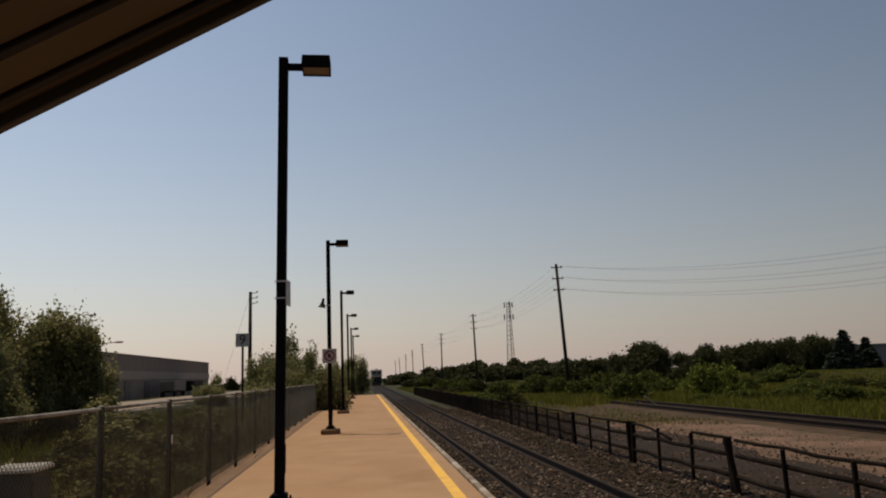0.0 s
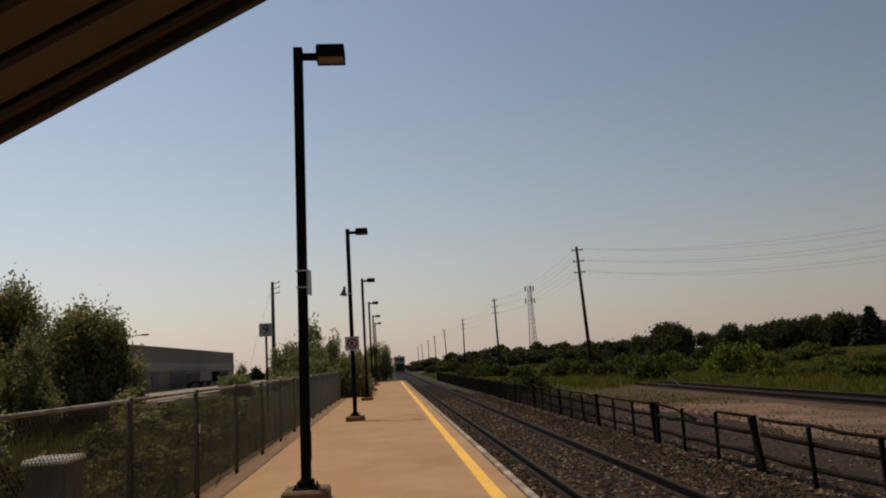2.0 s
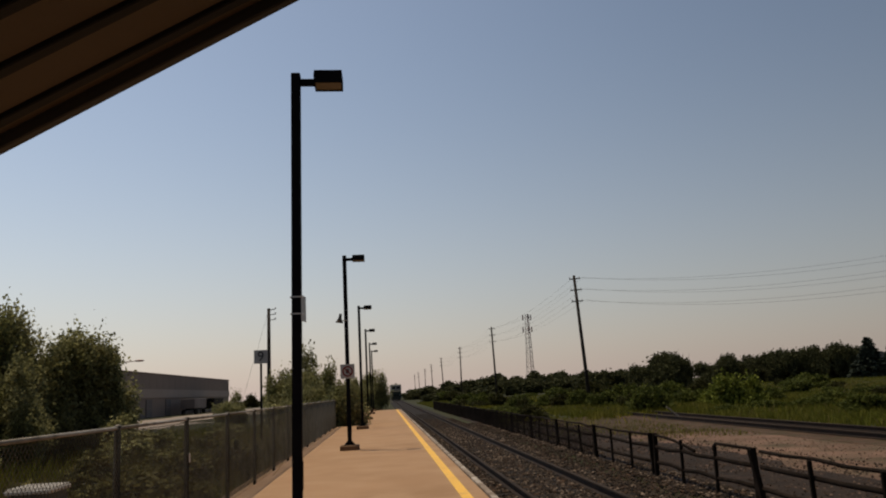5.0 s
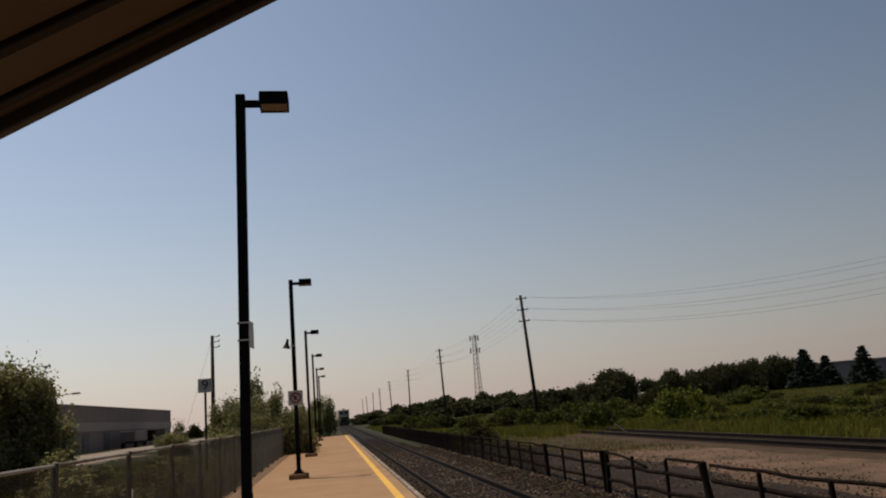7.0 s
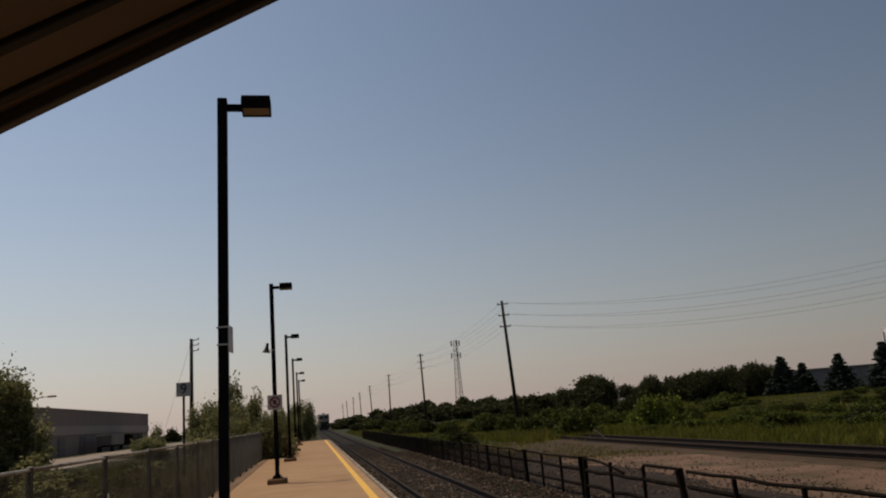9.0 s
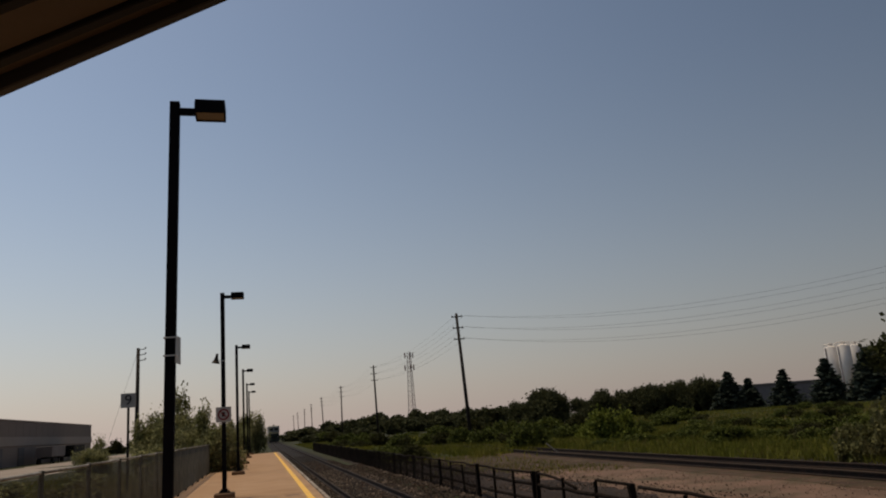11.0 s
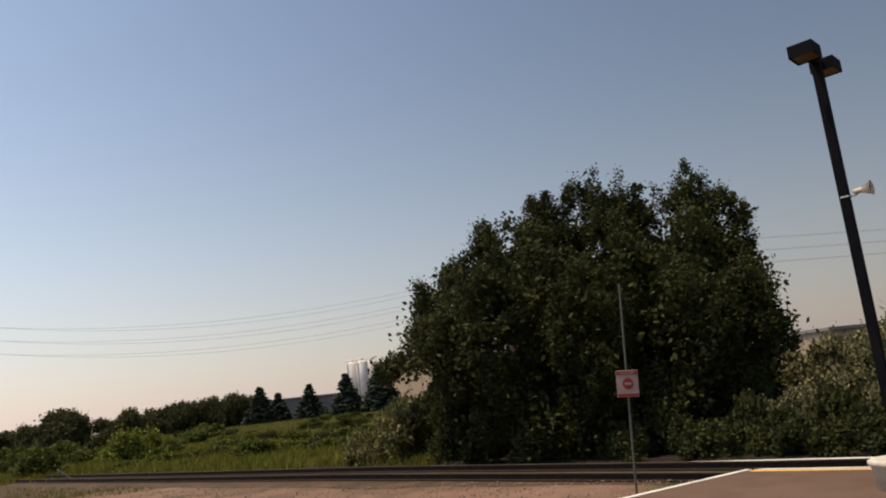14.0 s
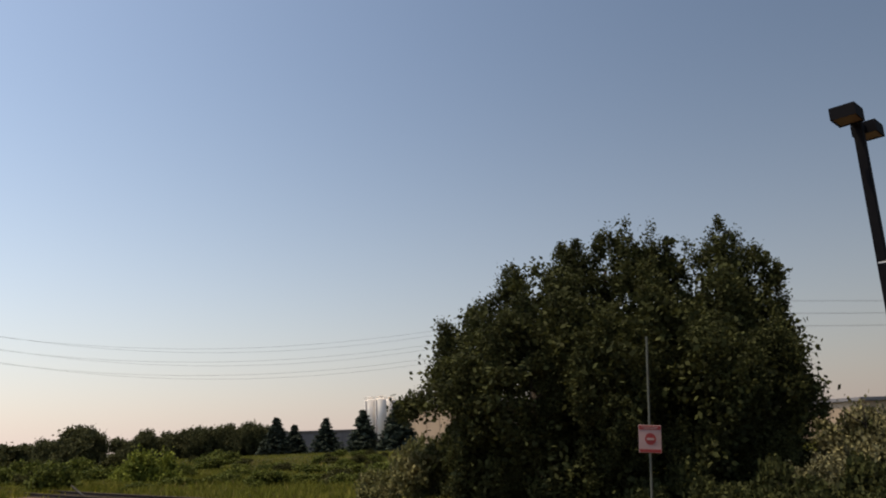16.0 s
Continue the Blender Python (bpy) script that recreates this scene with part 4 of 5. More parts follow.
shed("hall", 33.5, 240, 39.2, 250, 4.9, 30, M_ROOFING, "low grey industrial hall behind a row of spruces")
shed("cream_hall", 41.4, 235, 47.0, 200, 10.2, 30, M_CREAM, "cream-clad industrial hall half hidden by trees")
shed("cream_hall", 67.0, 120, 73.2, 110, 3.7, 20, M_CREAM, "cream-walled low building behind shrubs")
shed("grey_hall", 73.8, 140, 86.0, 120, 4.1, 20, M_ROOFING, "dark grey low hall behind shrubs")


# ---- train ----
def train():
    t = thing("locomotive", pose(3.36, 215, TOP1), "dark-fronted diesel locomotive with a pale cab on the main track", "locomotive")
    dark = material("train_dark", (0.02, 0.028, 0.024), 0.5, vary=((0.03, 0.035, 0.03),), scale=1)
    white = material("train_white", (0.4, 0.385, 0.36), 0.45, vary=((0.3, 0.29, 0.27),), scale=0.8)
    glass = material("train_glass", (0.015, 0.018, 0.02), 0.12)
    part("body", boxed(-1.5, 3.2, 1.25, 1.5, 20, 4.3, 0.25), white, t)
    part("underframe", boxed(-1.52, 0.6, 0.85, 1.52, 20, 1.245, 0.05), dark, t)
    part("nose", boxed(-1.35, 0.5, 1.25, 1.35, 3.19, 2.55, 0.2), dark, t, "dark nose")
    cabm = part("cab", boxed(-1.5, 1.4, 2.56, 1.5, 3.19, 4.35, 0.22), white, t)
    for s in (-1, 1):
        part("windscreen", boxed(s * 0.65 - 0.5, 1.36, 3.1, s * 0.65 + 0.5, 1.395, 3.75, 0.01), glass, cabm)
        part("ditch_light", tube(bmesh.new(), (s * 1.0, 0.42, 1.45), (s * 1.0, 0.5, 1.45), 0.12, 0.12, 10), white, t)
        part("buffer_step", boxed(s * 1.2 - 0.25, 0.3, 0.45, s * 1.2 + 0.25, 0.59, 0.85, 0.02), dark, t)
    part("headlight", tube(bmesh.new(), (0, 1.3, 4.05), (0, 1.39, 4.05), 0.16, 0.16, 10), white, cabm)
    part("horn", boxed(-0.3, 1.9, 4.36, 0.3, 2.3, 4.6, 0.05), dark, cabm)
    part("snow_plough", boxed(-1.3, 0.2, 0.12, 1.3, 0.59, 0.84, 0.05), dark, t)
    part("coupler", boxed(-0.15, -0.2, 0.75, 0.15, 0.19, 1.05, 0.04), M_RUST, t)
    for y in (2.5, 4.3, 6.1, 14, 15.8, 17.6):
        for s in (-1, 1):
            part("wheel", tube(bmesh.new(), (s * 0.69, y, 0.5), (s * 0.82, y, 0.5), 0.5, 0.5, 16), M_RUST, t)


train()


# ---- trees and shrubs ----
AX, DX = Vector((math.cos(radians(58)), -math.sin(radians(58)), 0)), Vector((math.sin(radians(58)), math.cos(radians(58)), 0))


def across(lobes):
    """lobes given as across, along the depth, up and their radii, seen from the platform"""
    out = []
    for a, b, z, ra, rb, rz in lobes:
        p = AX * a + DX * b
        out.append((p.x, p.y, z, (ra + rb) / 2, (ra + rb) / 2, rz))
    return out


BIG = across(((-5.6, -1.0, 4.2, 1.2, 1.7, 1.6), (-7.7, 0, 3.5, 0.9, 0.9, 0.5), (-6.2, 0, 5.0, 0.9, 1.3, 1.7), (-4.5, 0, 5.6, 1.2, 1.9, 2.35), (-2.9, 0.3, 6.5, 1.3, 2.0, 2.55), (-1.2, 0.3, 6.9, 1.2, 1.6, 2.75),
              (0.6, -0.3, 7.3, 1.2, 1.8, 3.0), (2.0, -0.3, 6.8, 1.1, 1.8, 2.8), (4.1, -0.6, 6.6, 1.0, 1.4, 3.0), (2.2, 0.6, 5.9, 1.0, 1.5, 2.5), (-4.5, -3.8, 1.3, 1.2, 1.4, 1.6), (-2.4, -4.4, 1.3, 1.3, 1.5, 1.6), (-0.2, -4.6, 1.3, 1.3, 1.5, 1.6), (2.0, -4.4, 1.3, 1.3, 1.5, 1.6), (4.2, -3.8, 1.3, 1.2, 1.4, 1.6), (5.0, -0.3, 6.6, 1.0, 1.5, 2.5), (5.2, -0.3, 5.0, 1.0, 1.7, 2.0), (5.7, -0.3, 3.2, 1.05, 1.7, 1.6),
              (-3.8, 0.9, 2.0, 2.6, 2.4, 2.0), (-0.6, 0.6, 2.3, 3.0, 2.6, 2.3), (3.2, 0.8, 2.1, 2.6, 2.4, 2.1), (-4.6, -3.9, 3.7, 1.1, 1.5, 2.3), (-3.0, -4.7, 4.1, 1.2, 1.6, 2.7), (-1.3, -3.6, 5.0, 1.0, 1.5, 3.0), (0.0, -5.2, 3.7, 1.2, 1.6, 2.6), (1.5, -3.8, 4.8, 1.1, 1.5, 2.9), (3.0, -4.9, 3.5, 1.2, 1.6, 2.5), (3.6, -3.0, 5.2, 0.9, 1.4, 2.6), (4.8, -3.7, 3.4, 1.0, 1.5, 2.2), (-2.2, 1.6, 2.4, 2.4, 2.0, 2.2), (1.4, 1.8, 2.4, 2.4, 2.0, 2.2), (4.2, 1.6, 2.6, 1.5, 1.5, 2.0), (-1.0, 0.5, 4.6, 3.0, 3.0, 2.6), (2.0, 0.3, 4.6, 2.6, 2.8, 2.4), (5.2, 0.6, 1.5, 1.4, 1.8, 1.5), (-5.6, 0.6, 1.8, 1.5, 1.8, 1.7)))
big = thing("poplar_tree", at(22.3, 14.0, land(22.3, 14.0), 0, 0.9, 0.925), "broad dense dark green poplar clump with ragged top", "tree")
for k, (dx, dy, h, r) in enumerate(((0, 0, 8.2, 0.26), (-2.6, 1.7, 6.5, 0.2), (2.0, -2.6, 7.5, 0.22), (-1.0, 2.9, 5.2, 0.16), (2.9, -3.8, 5.0, 0.15))):
    me = trunk_mesh("trunk", M_TRUNK, h, r, ((h * 0.3, 2.2, 1.8), (h * 0.42, 2.4, 2.0), (h * 0.55, 1.8, 1.6), (h * 0.65, 1.5, 1.4), (h * 0.75, 1.0, 1.0)), 20 + k)
    part("trunk", me, None, big).location = (dx, dy, 0)
part("crown", crown_mesh("crown", L_POPLAR, knobbly(BIG, 15, 0.28, 4, 1.15), 5200, 100, 0.2, 0.064, 11, shell=0.35, floor=0.1, droop=-0.15, spread=(0.85, 0.85, 1.2), ragged=0.08), None, big)
part("inner_foliage", crown_mesh("inner_foliage", L_POPLAR, [(x, y, z, a * 0.8, b * 0.8, c * 0.8) for x, y, z, a, b, c in BIG], 1500, 55, 0.42, 0.13, 12, shell=0.2, floor=0.05), None, big)


def lobed(rng, n, w, h, low=0.15):
    """n lobes that fill a rounded outline w wide and h high"""
    out = []
    for i in range(n):
        a = rng.uniform(0, 6.283)
        u = rng.random()
        r = w * 0.32 * math.sqrt(u)
        z = h * rng.uniform(low + 0.1, 0.72 - 0.25 * u)
        s = rng.uniform(0.2, 0.32)
        out.append((r * math.cos(a), r * math.sin(a), z, w * s, w * s, h * rng.uniform(0.2, 0.3)))
    return out


def variety(name, mat, w, h, clumps, per, cr, size, seed, n=7, low=0.15, droop=0.1, shell=0.5, spread=(1, 1, 0.85), ragged=0.035):
    rng = random.Random(seed)
    crown = crown_mesh("crown", mat, knobbly(lobed(rng, n, w, h, low), 6, 0.5, seed), clumps, per, cr, size, seed, shell=shell, droop=droop, floor=0.02, spread=spread, ragged=ragged)
    trunk = trunk_mesh("trunk", M_TRUNK, h * 0.75, max(0.04, h * 0.022), [(h * (0.2 + 0.1 * i), w * 0.25, h * 0.15) for i in range(5)], seed)
    return trunk, crown


V_LSMALL = [variety("left_shrub", L_LEFT, 4.6, 6.0, 300, 18, 0.5, 0.28, 35 + i, 8, 0.0) for i in range(2)]
V_FARC = [variety("horizon", L_HAZED, 9.0, 7.5, 240, 12, 1.0, 0.8, 181 + i, 9, 0.0) for i in range(3)]
V_LEFT = [variety("left_tree", L_LEFT, 4.6, 6.0, 1300, 36, 0.28, 0.095, 31 + i, 9, 0.05, -0.2, 0.5, (0.8, 0.8, 1.7), 0.13) for i in range(2)]
V_HEDGE = [variety("hedge", L_HEDGE, 4.6, 6.0, 420, 20, 0.4, 0.24, 37 + i, 8, 0.0) for i in range(2)]
V_OLIVE = [variety("olive", L_OLIVE, 4.2, 3.0, 800, 26, 0.24, 0.095, 41 + i, 8, 0.0, shell=0.7) for i in range(2)]
V_PALE = [variety("pale", L_PALE, 3.6, 2.4, 420, 24, 0.26, 0.12, 51 + i, 8, 0.0, 0.5) for i in range(1)]
V_BUSH = [variety("bush", L_BRIGHT, 4.2, 2.4, 480, 18, 0.34, 0.15, 61 + i, 7, 0.0) for i in range(3)]
V_DARK = [variety("dark", L_DARK, 4.4, 2.6, 340, 16, 0.36, 0.2, 71 + i, 7, 0.0) for i in range(3)]
V_MID = [variety("scrub", L_MID, 4.2, 2.4, 340, 16, 0.36, 0.19, 65 + i, 7, 0.0) for i in range(3)]
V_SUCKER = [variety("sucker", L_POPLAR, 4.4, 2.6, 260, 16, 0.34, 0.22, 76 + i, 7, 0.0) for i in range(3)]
V_FAR = [variety("far", L_HAZED, 9.0, 7.5, 640, 20, 0.72, 0.35, 81 + i, 9, 0.0) for i in range(3)]
V_WILLOW = [variety("willow", L_LEFT, 6.0, 5.6, 800, 30, 0.46, 0.15, 91 + i, 9, 0.0, 0.5, 0.5, (0.9, 0.9, 1.3), 0.12) for i in range(2)]


def plant(v, az, d, label, name="shrub", s=1.0, sz=None, turn=None, group=""):
    x, y = polar(az, d)
    return plant_at(v, x, y, label, name, s, sz, turn, group)


def plant_at(v, x, y, label, name="shrub", s=1.0, sz=None, turn=None, group=""):
    t = random.uniform(0, 360) if turn is None else turn
    if v in V_FAR + V_FARC and x > 18:
        sz += 0.18 * min(max((math.hypot(x, y) - 42) / 130, 0), 1) * min((x - 18) / 12, 1)
    return tree(name, at(x, y, land(x, y) - 0.03, t, s, sz), v[0], v[1], label, "tree" if "tree" in name else "shrub", group)


# left, behind the fence
for i, (az, d, s, sz) in enumerate(((-25.4, 30, 0.84, 1.06), (-27.8, 29, 0.8, 1.02), (-20.4, 32, 0.82, 0.93), (-22.6, 31, 0.6, 0.66), (-30.5, 24, 0.8, 0.95), (-24.0, 27, 0.5, 0.62), (-18.6, 34, 0.3, 0.5))):
    plant(V_LEFT[i % 2], az, d, "bushy green tree standing behind the platform fence", "broadleaf_tree", s, sz, group="trees behind the fence")
for i, (az, d, s, sz) in enumerate(((-5.6, 50, 0.56, 1.0), (-7.3, 52, 0.5, 0.72), (-4.0, 47, 0.45, 0.8), (-0.7, 98, 0.7, 1.0), (-1.9, 94, 0.6, 0.85), (-2.8, 44, 0.4, 0.6), (-10.7, 60, 0.42, 0.52))):
    plant(V_WILLOW[i % 2], az, d, "drooping grey-green willow tree beyond the fence", "willow_tree", s, sz, group="willows along the line")
for i in range(7):
    plant_at(V_LSMALL[i % 2], -3.9 - 0.5 * (i % 3), 36.5 + i * 1.5, "dark shrub crowding the platform fence", "shrub", 0.42, 0.3 + 0.03 * (i % 3), group="shrubs along the fence")
for i in range(10):
    plant_at(V_DARK[i % 3], -38 + 3.5 * i, 230 + 12 * (i % 3), "dark distant tree beyond the platform end", "distant_tree", 1.2, 1.6, group="distant trees")

for i in range(9):
    plant_at(V_LSMALL[i % 2], -6.5 - 1.1 * (i % 4), 11.0 + 2.7 * i, "low leafy shrub in the weeds behind the fence", "shrub", 0.3 + 0.05 * (i % 3), 0.2 + 0.05 * (i % 4), group="shrubs behind the fence")

for i in range(13):
    plant_at(V_HEDGE[i % 2], -3.75 - 0.6 * (i % 3), 8.2 + 1.25 * i, "leafy green shrub pressing against the chain-link fence", "shrub", 0.3, (0.2, 0.26, 0.17, 0.23)[i % 4], group="shrubs along the fence")

# right: silvery shrubs, pale willow bush
for i, (x, y, s, sz) in enumerate(((23.6, 5.2, 0.7, 0.95), (23.2, 3.6, 0.9, 1.1), (22.0, 0.8, 0.8, 0.95), (25.6, 5.0, 0.85, 1.5), (26.5, 1.6, 0.9, 1.55), (20.2, 4.4, 0.45, 0.7), (24, -2.0, 0.9, 1.1), (19.6, 2.4, 0.5, 0.8), (19.4, 0.4, 0.5, 0.65), (19.8, -1.6, 0.6, 0.8), (21.4, 2.2, 0.6, 1.05), (21.2, 5.6, 0.4, 0.6), (29.5, 8.6, 0.8, 1.1), (30.0, 6.0, 0.9, 1.6), (24.2, 7.2, 0.75, 1.2), (25.2, 6.4, 0.8, 1.25))):
    plant_at(V_OLIVE[i % 2], x, y, "silvery green shrub beside the far track", "shrub", s, sz, group="silvery shrubs")
for i, (x, y, s, sz) in enumerate(((19.6, 19.6, 0.8, 1.15), (20.9, 21.5, 0.9, 1.25), (18.7, 22.0, 0.6, 0.7), (21.5, 18.7, 0.7, 1.3), (20.2, 20.6, 0.6, 1.3))):
    plant_at(V_PALE[0], x, y, "pale green willow bush beside the far track", "shrub", s, sz, group="willow bushes")

for i in (*range(11), 18, 19):
    plant_at((V_DARK[0], V_OLIVE[1], V_DARK[2])[i % 3], 18.7 + 0.45 * (i % 4), -7.5 + 1.45 * i, "low dark shrub at the edge of the far track", "shrub", 0.42 + 0.06 * (i % 3), 0.45 + 0.1 * (i % 4), group="trackside shrubs")

# bushes in the meadow
rng = random.Random(77)
for i, (az, d, s, sz) in enumerate(((24.7, 58, 0.85, 1.12), (23.5, 62, 0.7, 0.7), (25.6, 60, 0.6, 0.62), (21.8, 66, 0.7, 0.6), (27.0, 64, 0.55, 0.55), (28.6, 80, 0.9, 0.6), (31, 60, 0.6, 0.35), (33.5, 66, 0.7, 0.4), (36, 58, 0.7, 0.4), (38.5, 52, 0.7, 0.42), (40.5, 48, 0.6, 0.45), (29.5, 50, 0.5, 0.32), (35, 46, 0.5, 0.3), (38, 42, 0.5, 0.35), (32.3, 44, 0.4, 0.25), (27, 50, 0.5, 0.3), (24.2, 49, 0.4, 0.25))):
    plant((V_BUSH if i < 3 else V_MID)[i % 3], az, d, "leafy bright green bush in the meadow" if i < 3 else "leafy green bush in the meadow", "shrub", s, sz, group="meadow bushes")
for i, (az, d, s, sz) in enumerate(((19.0, 53, 0.72, 0.9), (18.0, 62, 0.55, 0.62), (16.2, 66, 0.7, 0.7), (14.3, 72, 0.6, 0.8), (13.2, 74, 0.7, 0.6), (11.8, 80, 0.6, 0.6), (9.8, 78, 0.7, 0.7), (8.6, 90, 0.7, 0.7), (7.2, 100, 0.8, 0.8), (17.3, 80, 0.9, 0.9), (15.3, 90, 1.0, 1.0), (12.6, 100, 1.0, 0.9), (20.5, 80, 0.9, 0.9), (22.8, 90, 0.9, 0.8), (29.3, 100, 1.0, 0.9), (6.2, 120, 0.8, 0.8), (5.2, 140, 0.9, 0.9), (4.4, 170, 1.0, 1.0))):
    plant((V_DARK + V_MID)[(i * 2) % 6 if i % 3 else 4], az, d, "green scrub bush along the railway corridor", "shrub", s, sz, group="scrub bushes")
# dark foliage added to give the deep shade below the poplar crown
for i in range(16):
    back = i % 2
    plant_at(V_SUCKER[i % 3], (19.2, 20.2)[back] + 0.25 * (i % 3), 7.6 + 0.75 * i, "dark undergrowth added in place of shade at the poplar clump's foot", "shrub", (0.3, 0.4)[back], (0.3, 0.5)[back], group="undergrowth")
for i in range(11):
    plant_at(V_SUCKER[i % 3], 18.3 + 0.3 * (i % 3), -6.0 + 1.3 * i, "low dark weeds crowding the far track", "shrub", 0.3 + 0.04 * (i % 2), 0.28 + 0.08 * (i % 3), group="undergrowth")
# more dark foliage, filling the strip up to the track as if shaded
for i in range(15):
    plant_at(V_SUCKER[i % 3], 18.2 + 0.35 * (i % 3), 2.6 + 0.66 * i, "dark leafy shoots added in place of shade by the far track", "shrub", 0.28 + 0.05 * (i % 2), 0.36 + 0.1 * (i % 3), group="undergrowth")
for i in range(44):
    az, d = rng.uniform(19, 43), rng.uniform(40, 120)
    if polar(az, d)[0] > 21:
        plant((V_MID + V_DARK)[i % 6], az, d, "small leafy bush scattered in the meadow", "shrub", rng.uniform(0.3, 0.7), rng.uniform(0.22, 0.5), group="meadow bushes")
for i in range(40):
    az, d = rng.uniform(5, 19), rng.uniform(48, 150)
    if polar(az, d)[0] > 8.5 and abs(polar(az, d)[0] - 15.3 - bend_far(polar(az, d)[1])) > 3.5:
        plant((V_MID + V_DARK)[i % 6], az, d, "leafy bush between the railway and the fields", "shrub", rng.uniform(0.35, 0.7), rng.uniform(0.3, 0.6), group="corridor bushes")
for i in range(16):
    plant(V_FARC[i % 3], 3.4 + 0.75 * i, 165 + 60 * ((i * 7) % 5) / 5, "dark thicket beyond the utility poles", "thicket", 0.45, 0.22 + 0.06 * (i % 3), group="thickets")
# broad dark tree, tree row, far line
for i, (az, d, s, sz) in enumerate(((20.6, 150, 0.85, 0.92), (19.9, 148, 0.8, 0.84), (18.7, 150, 0.6, 0.58), (21.0, 151, 0.6, 0.82), (19.2, 152, 0.75, 0.66), (21.3, 149, 0.55, 0.84), (24.3, 165, 0.6, 0.8), (25.4, 168, 0.7, 0.7), (23.2, 170, 0.7, 0.55), (18.4, 155, 0.4, 0.45))):
    plant(V_FAR[i % 3], az, d, "broad dark green tree beyond the meadow", "broadleaf_tree", s, sz, group="meadow trees")
for i in range(14):
    plant(V_FAR[i % 3], 26.0 + 0.47 * i, 172 + 3 * (i % 3), "dark close-set tree in a row behind the meadow", "row_tree", 0.62, 0.72 + 0.015 * i + 0.04 * (i % 2), group="tree row")
for i in range(46):
    az = 2.2 + 0.42 * i + rng.uniform(-0.1, 0.1)
    plant(V_FARC[i % 3], az, 255 + rng.uniform(-25, 35), "dark distant tree along the horizon", "distant_tree", rng.uniform(0.6, 0.9), rng.uniform(0.4, 0.66), group="distant trees")
for i in range(12):
    plant(V_FARC[i % 3], 42 + 4.2 * i, 190 + rng.uniform(-20, 20), "dark distant tree behind the buildings", "distant_tree", 0.8, rng.uniform(0.3, 0.42), group="distant trees")


def spruce_meshes(h, seed):
    rng = np.random.default_rng(seed)
    pts = []
    tiers = 22
    for k in range(tiers):
        u = k / (tiers - 1)
        z = h * (0.04 + 0.95 * u)
        r = h * 0.3 * (1 - u) ** 0.85 + 0.05
        arms = max(4, int(15 * (1 - u)) + 3)
        for j in range(arms):
            a = rng.uniform(0, 6.283)
            rr = r * rng.uniform(0.75, 1.1)
            for s in np.linspace(0.15, 1, 12):
                pts.append((rr * s * math.cos(a), rr * s * math.sin(a), z - 0.25 * rr * s + 0.12 * rr * s * s))
    pts = np.repeat(np.array(pts), 3, axis=0)
    pts += rng.normal(size=pts.shape) * 0.1
    crown = quads_mesh("crown", leaves_at(rng, pts, 0.26, 1.7, 0.3), L_SPRUCE)
    bm = tube(bmesh.new(), (0, 0, -0.2), (0, 0, h), 0.16, 0.02, 8)
    return mesh_of("trunk", bm, M_TRUNK), crown


V_SPRUCE = [spruce_meshes(7.0, 5), spruce_meshes(7.0, 6)]
for i, (az, el, d) in enumerate(((33.2, 1.89, 168), (34.45, 1.36, 170), (36.7, 1.72, 166), (39.35, 2.2, 160), (41.85, 2.65, 158))):
    x, y = polar(az, d)
    z = land(x, y)
    s = (1.65 + d * math.tan(radians(el)) - z) / 7.0
    tree("spruce_tree", at(x, y, z, 50 * i, s * (1.7 if i > 2 else 1.8), s), *V_SPRUCE[i % 2], "dark conical spruce in front of industrial halls", "tree", "spruces")


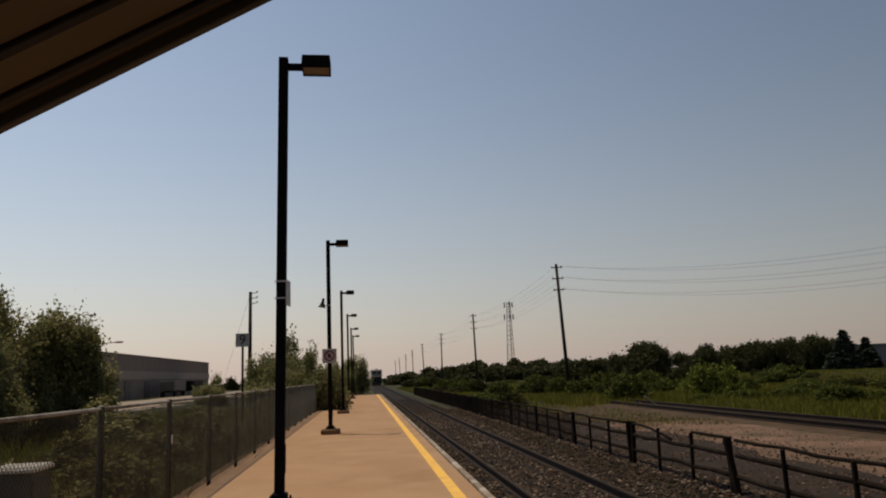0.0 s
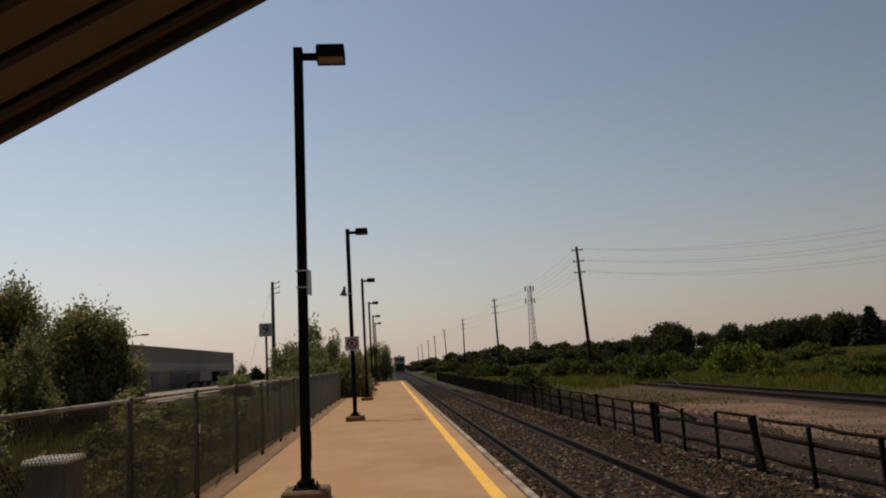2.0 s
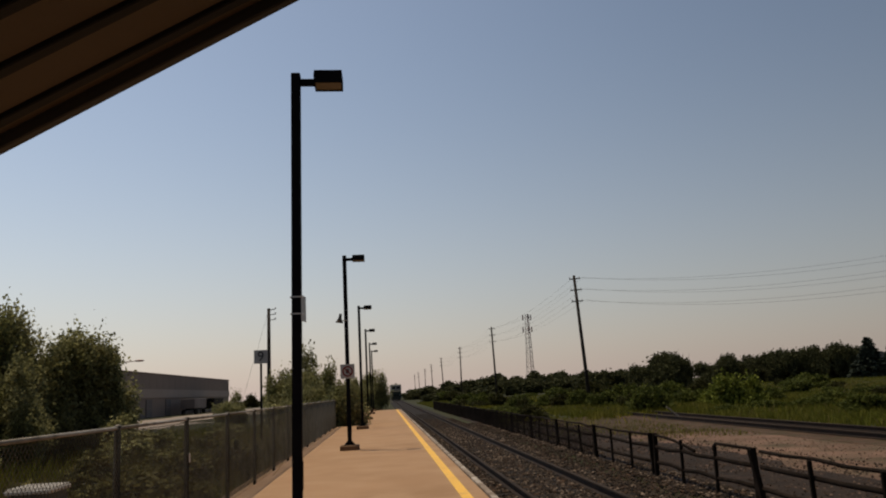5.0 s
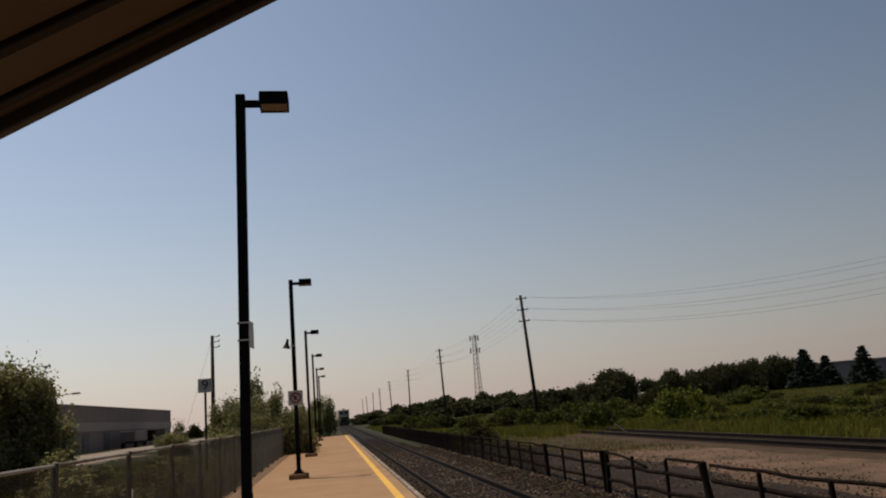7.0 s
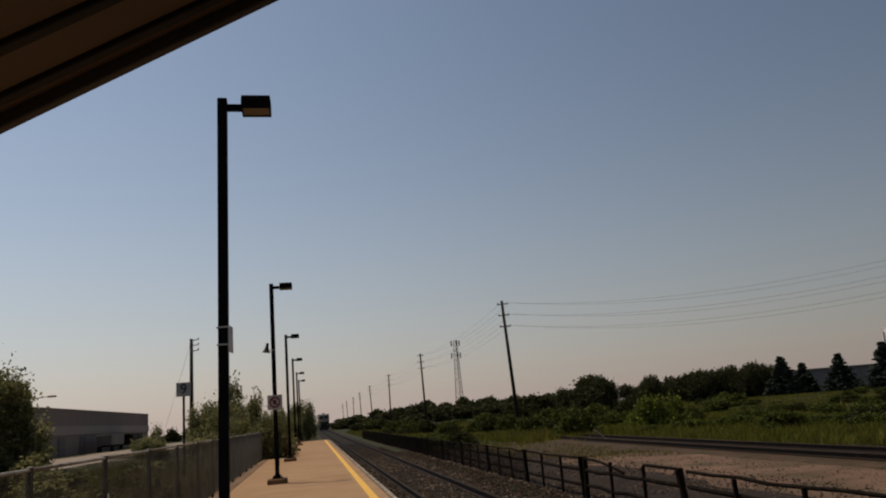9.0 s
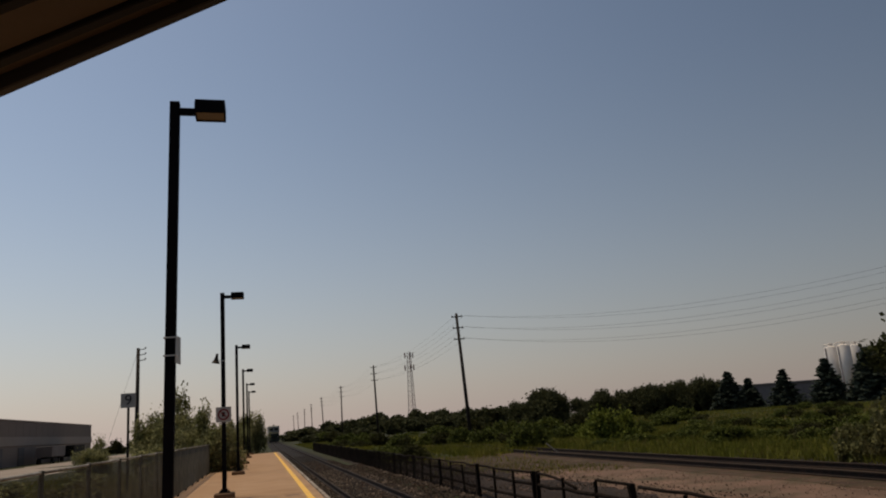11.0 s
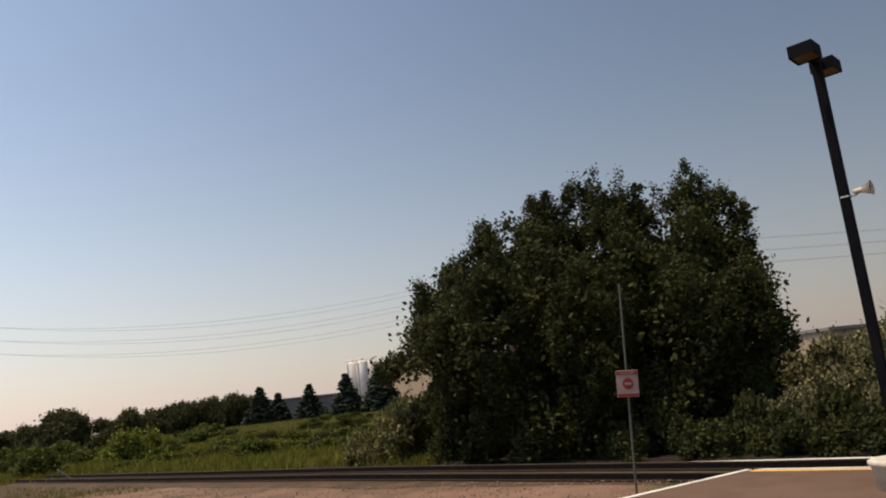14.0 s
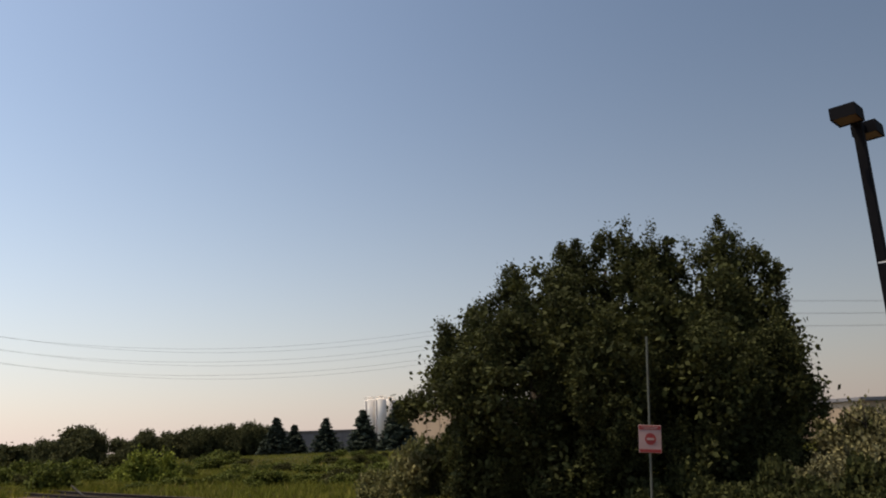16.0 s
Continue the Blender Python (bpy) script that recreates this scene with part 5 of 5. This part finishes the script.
# ---- grass and weeds ----
def blades(name, mat, n, area, h0, h1, seed, label, patch=0.0, w=0.02, near=1.0):
    """upright blades over x0, y0, x1, y1; patch: how strongly they gather in patches"""
    r = np.random.default_rng(seed)
    x0, y0, x1, y1 = area
    x, y = r.uniform(x0, x1, n), y0 + (y1 - y0) * r.random(n) ** near
    if patch:
        k = np.array([noise.noise(Vector((a * 0.22, b * 0.22, seed))) for a, b in zip(x, y)])
        keep = k + r.uniform(-0.25, 0.25, n) > patch - 0.5
        x, y = x[keep], y[keep]
    n = len(x)
    z = np.array([land(a, b) for a, b in zip(x, y)])
    h = r.uniform(h0, h1, n)
    a = r.uniform(0, 6.283, n)
    wd = np.stack((np.cos(a), np.sin(a), np.zeros(n)), -1) * (w * (0.6 + h / h1))[:, None]
    tip = np.stack((r.normal(0, 0.35, n) * h, r.normal(0, 0.35, n) * h, h), -1)
    base = np.stack((x, y, z - 0.03), -1)
    v = np.stack((base - wd, base + wd, base + tip * 0.6 + wd * 0.7, base + tip), 1)
    return tagged(new(name, quads_mesh(name, v, mat)), label, "grass", kind="stuff")


blades("fence_weeds", L_DRY, 16000, (-6.5, 6, -2.95, 34), 0.2, 0.95, 3, "dry yellow-green weeds behind the chain-link fence", 0.35, 0.012)
blades("fence_grass", L_GRASS, 26000, (-12, 6, -2.95, 50), 0.15, 0.75, 4, "green grass behind the chain-link fence", 0.3, 0.014)
blades("yard_weeds", L_GRASS, 9000, (6.3, 27, 13.6, 50), 0.05, 0.26, 5, "low green weeds on the dirt yard", 0.55, 0.014)
blades("corridor_grass", L_GRASS, 36000, (6.4, 46, 19, 160), 0.08, 0.36, 6, "rough grass between the two tracks", 0.2, 0.02)
blades("yellow_weeds", L_FLOWER, 5000, (7.5, 38, 18, 110), 0.15, 0.45, 7, "yellow flowering weeds along the corridor", 0.55, 0.02)
blades("meadow_grass", L_GRASS, 70000, (17.9, 22, 95, 150), 0.12, 0.36, 8, "tall green meadow grass beyond the far track", 0.1, 0.035, 1.2)
blades("meadow_dry_grass", L_DRY, 16000, (17.9, 26, 70, 110), 0.15, 0.45, 9, "dry straw-coloured grass in the meadow", 0.45, 0.03, 1.3)

blades("verge_weeds", L_GRASS, 9000, (12.5, 46, 21, 66), 0.2, 0.65, 13, "tall weeds closing over the far track", 0.35, 0.02)
blades("trackside_grass", L_GRASS, 60000, (17.7, 18, 40, 75), 0.15, 0.5, 11, "dense green grass just beyond the far track", 0.0, 0.02, 1.3)

blades("yellow_patch", L_FLOWER, 3500, (17, 78, 24, 100), 0.3, 0.9, 15, "patch of tall yellow flowering weeds", 0.2, 0.03)

# pale leaning post beside the far track
lp = thing("leaning_post", pose(*polar(21.35, 42), land(*polar(21.35, 42)), 0, -48, -20), "pale leaning broken post by the far track", "post")
part("post", boxed(-0.035, -0.035, -0.1, 0.035, 0.035, 1.15, 0.01), M_GALV_PIPE, lp)
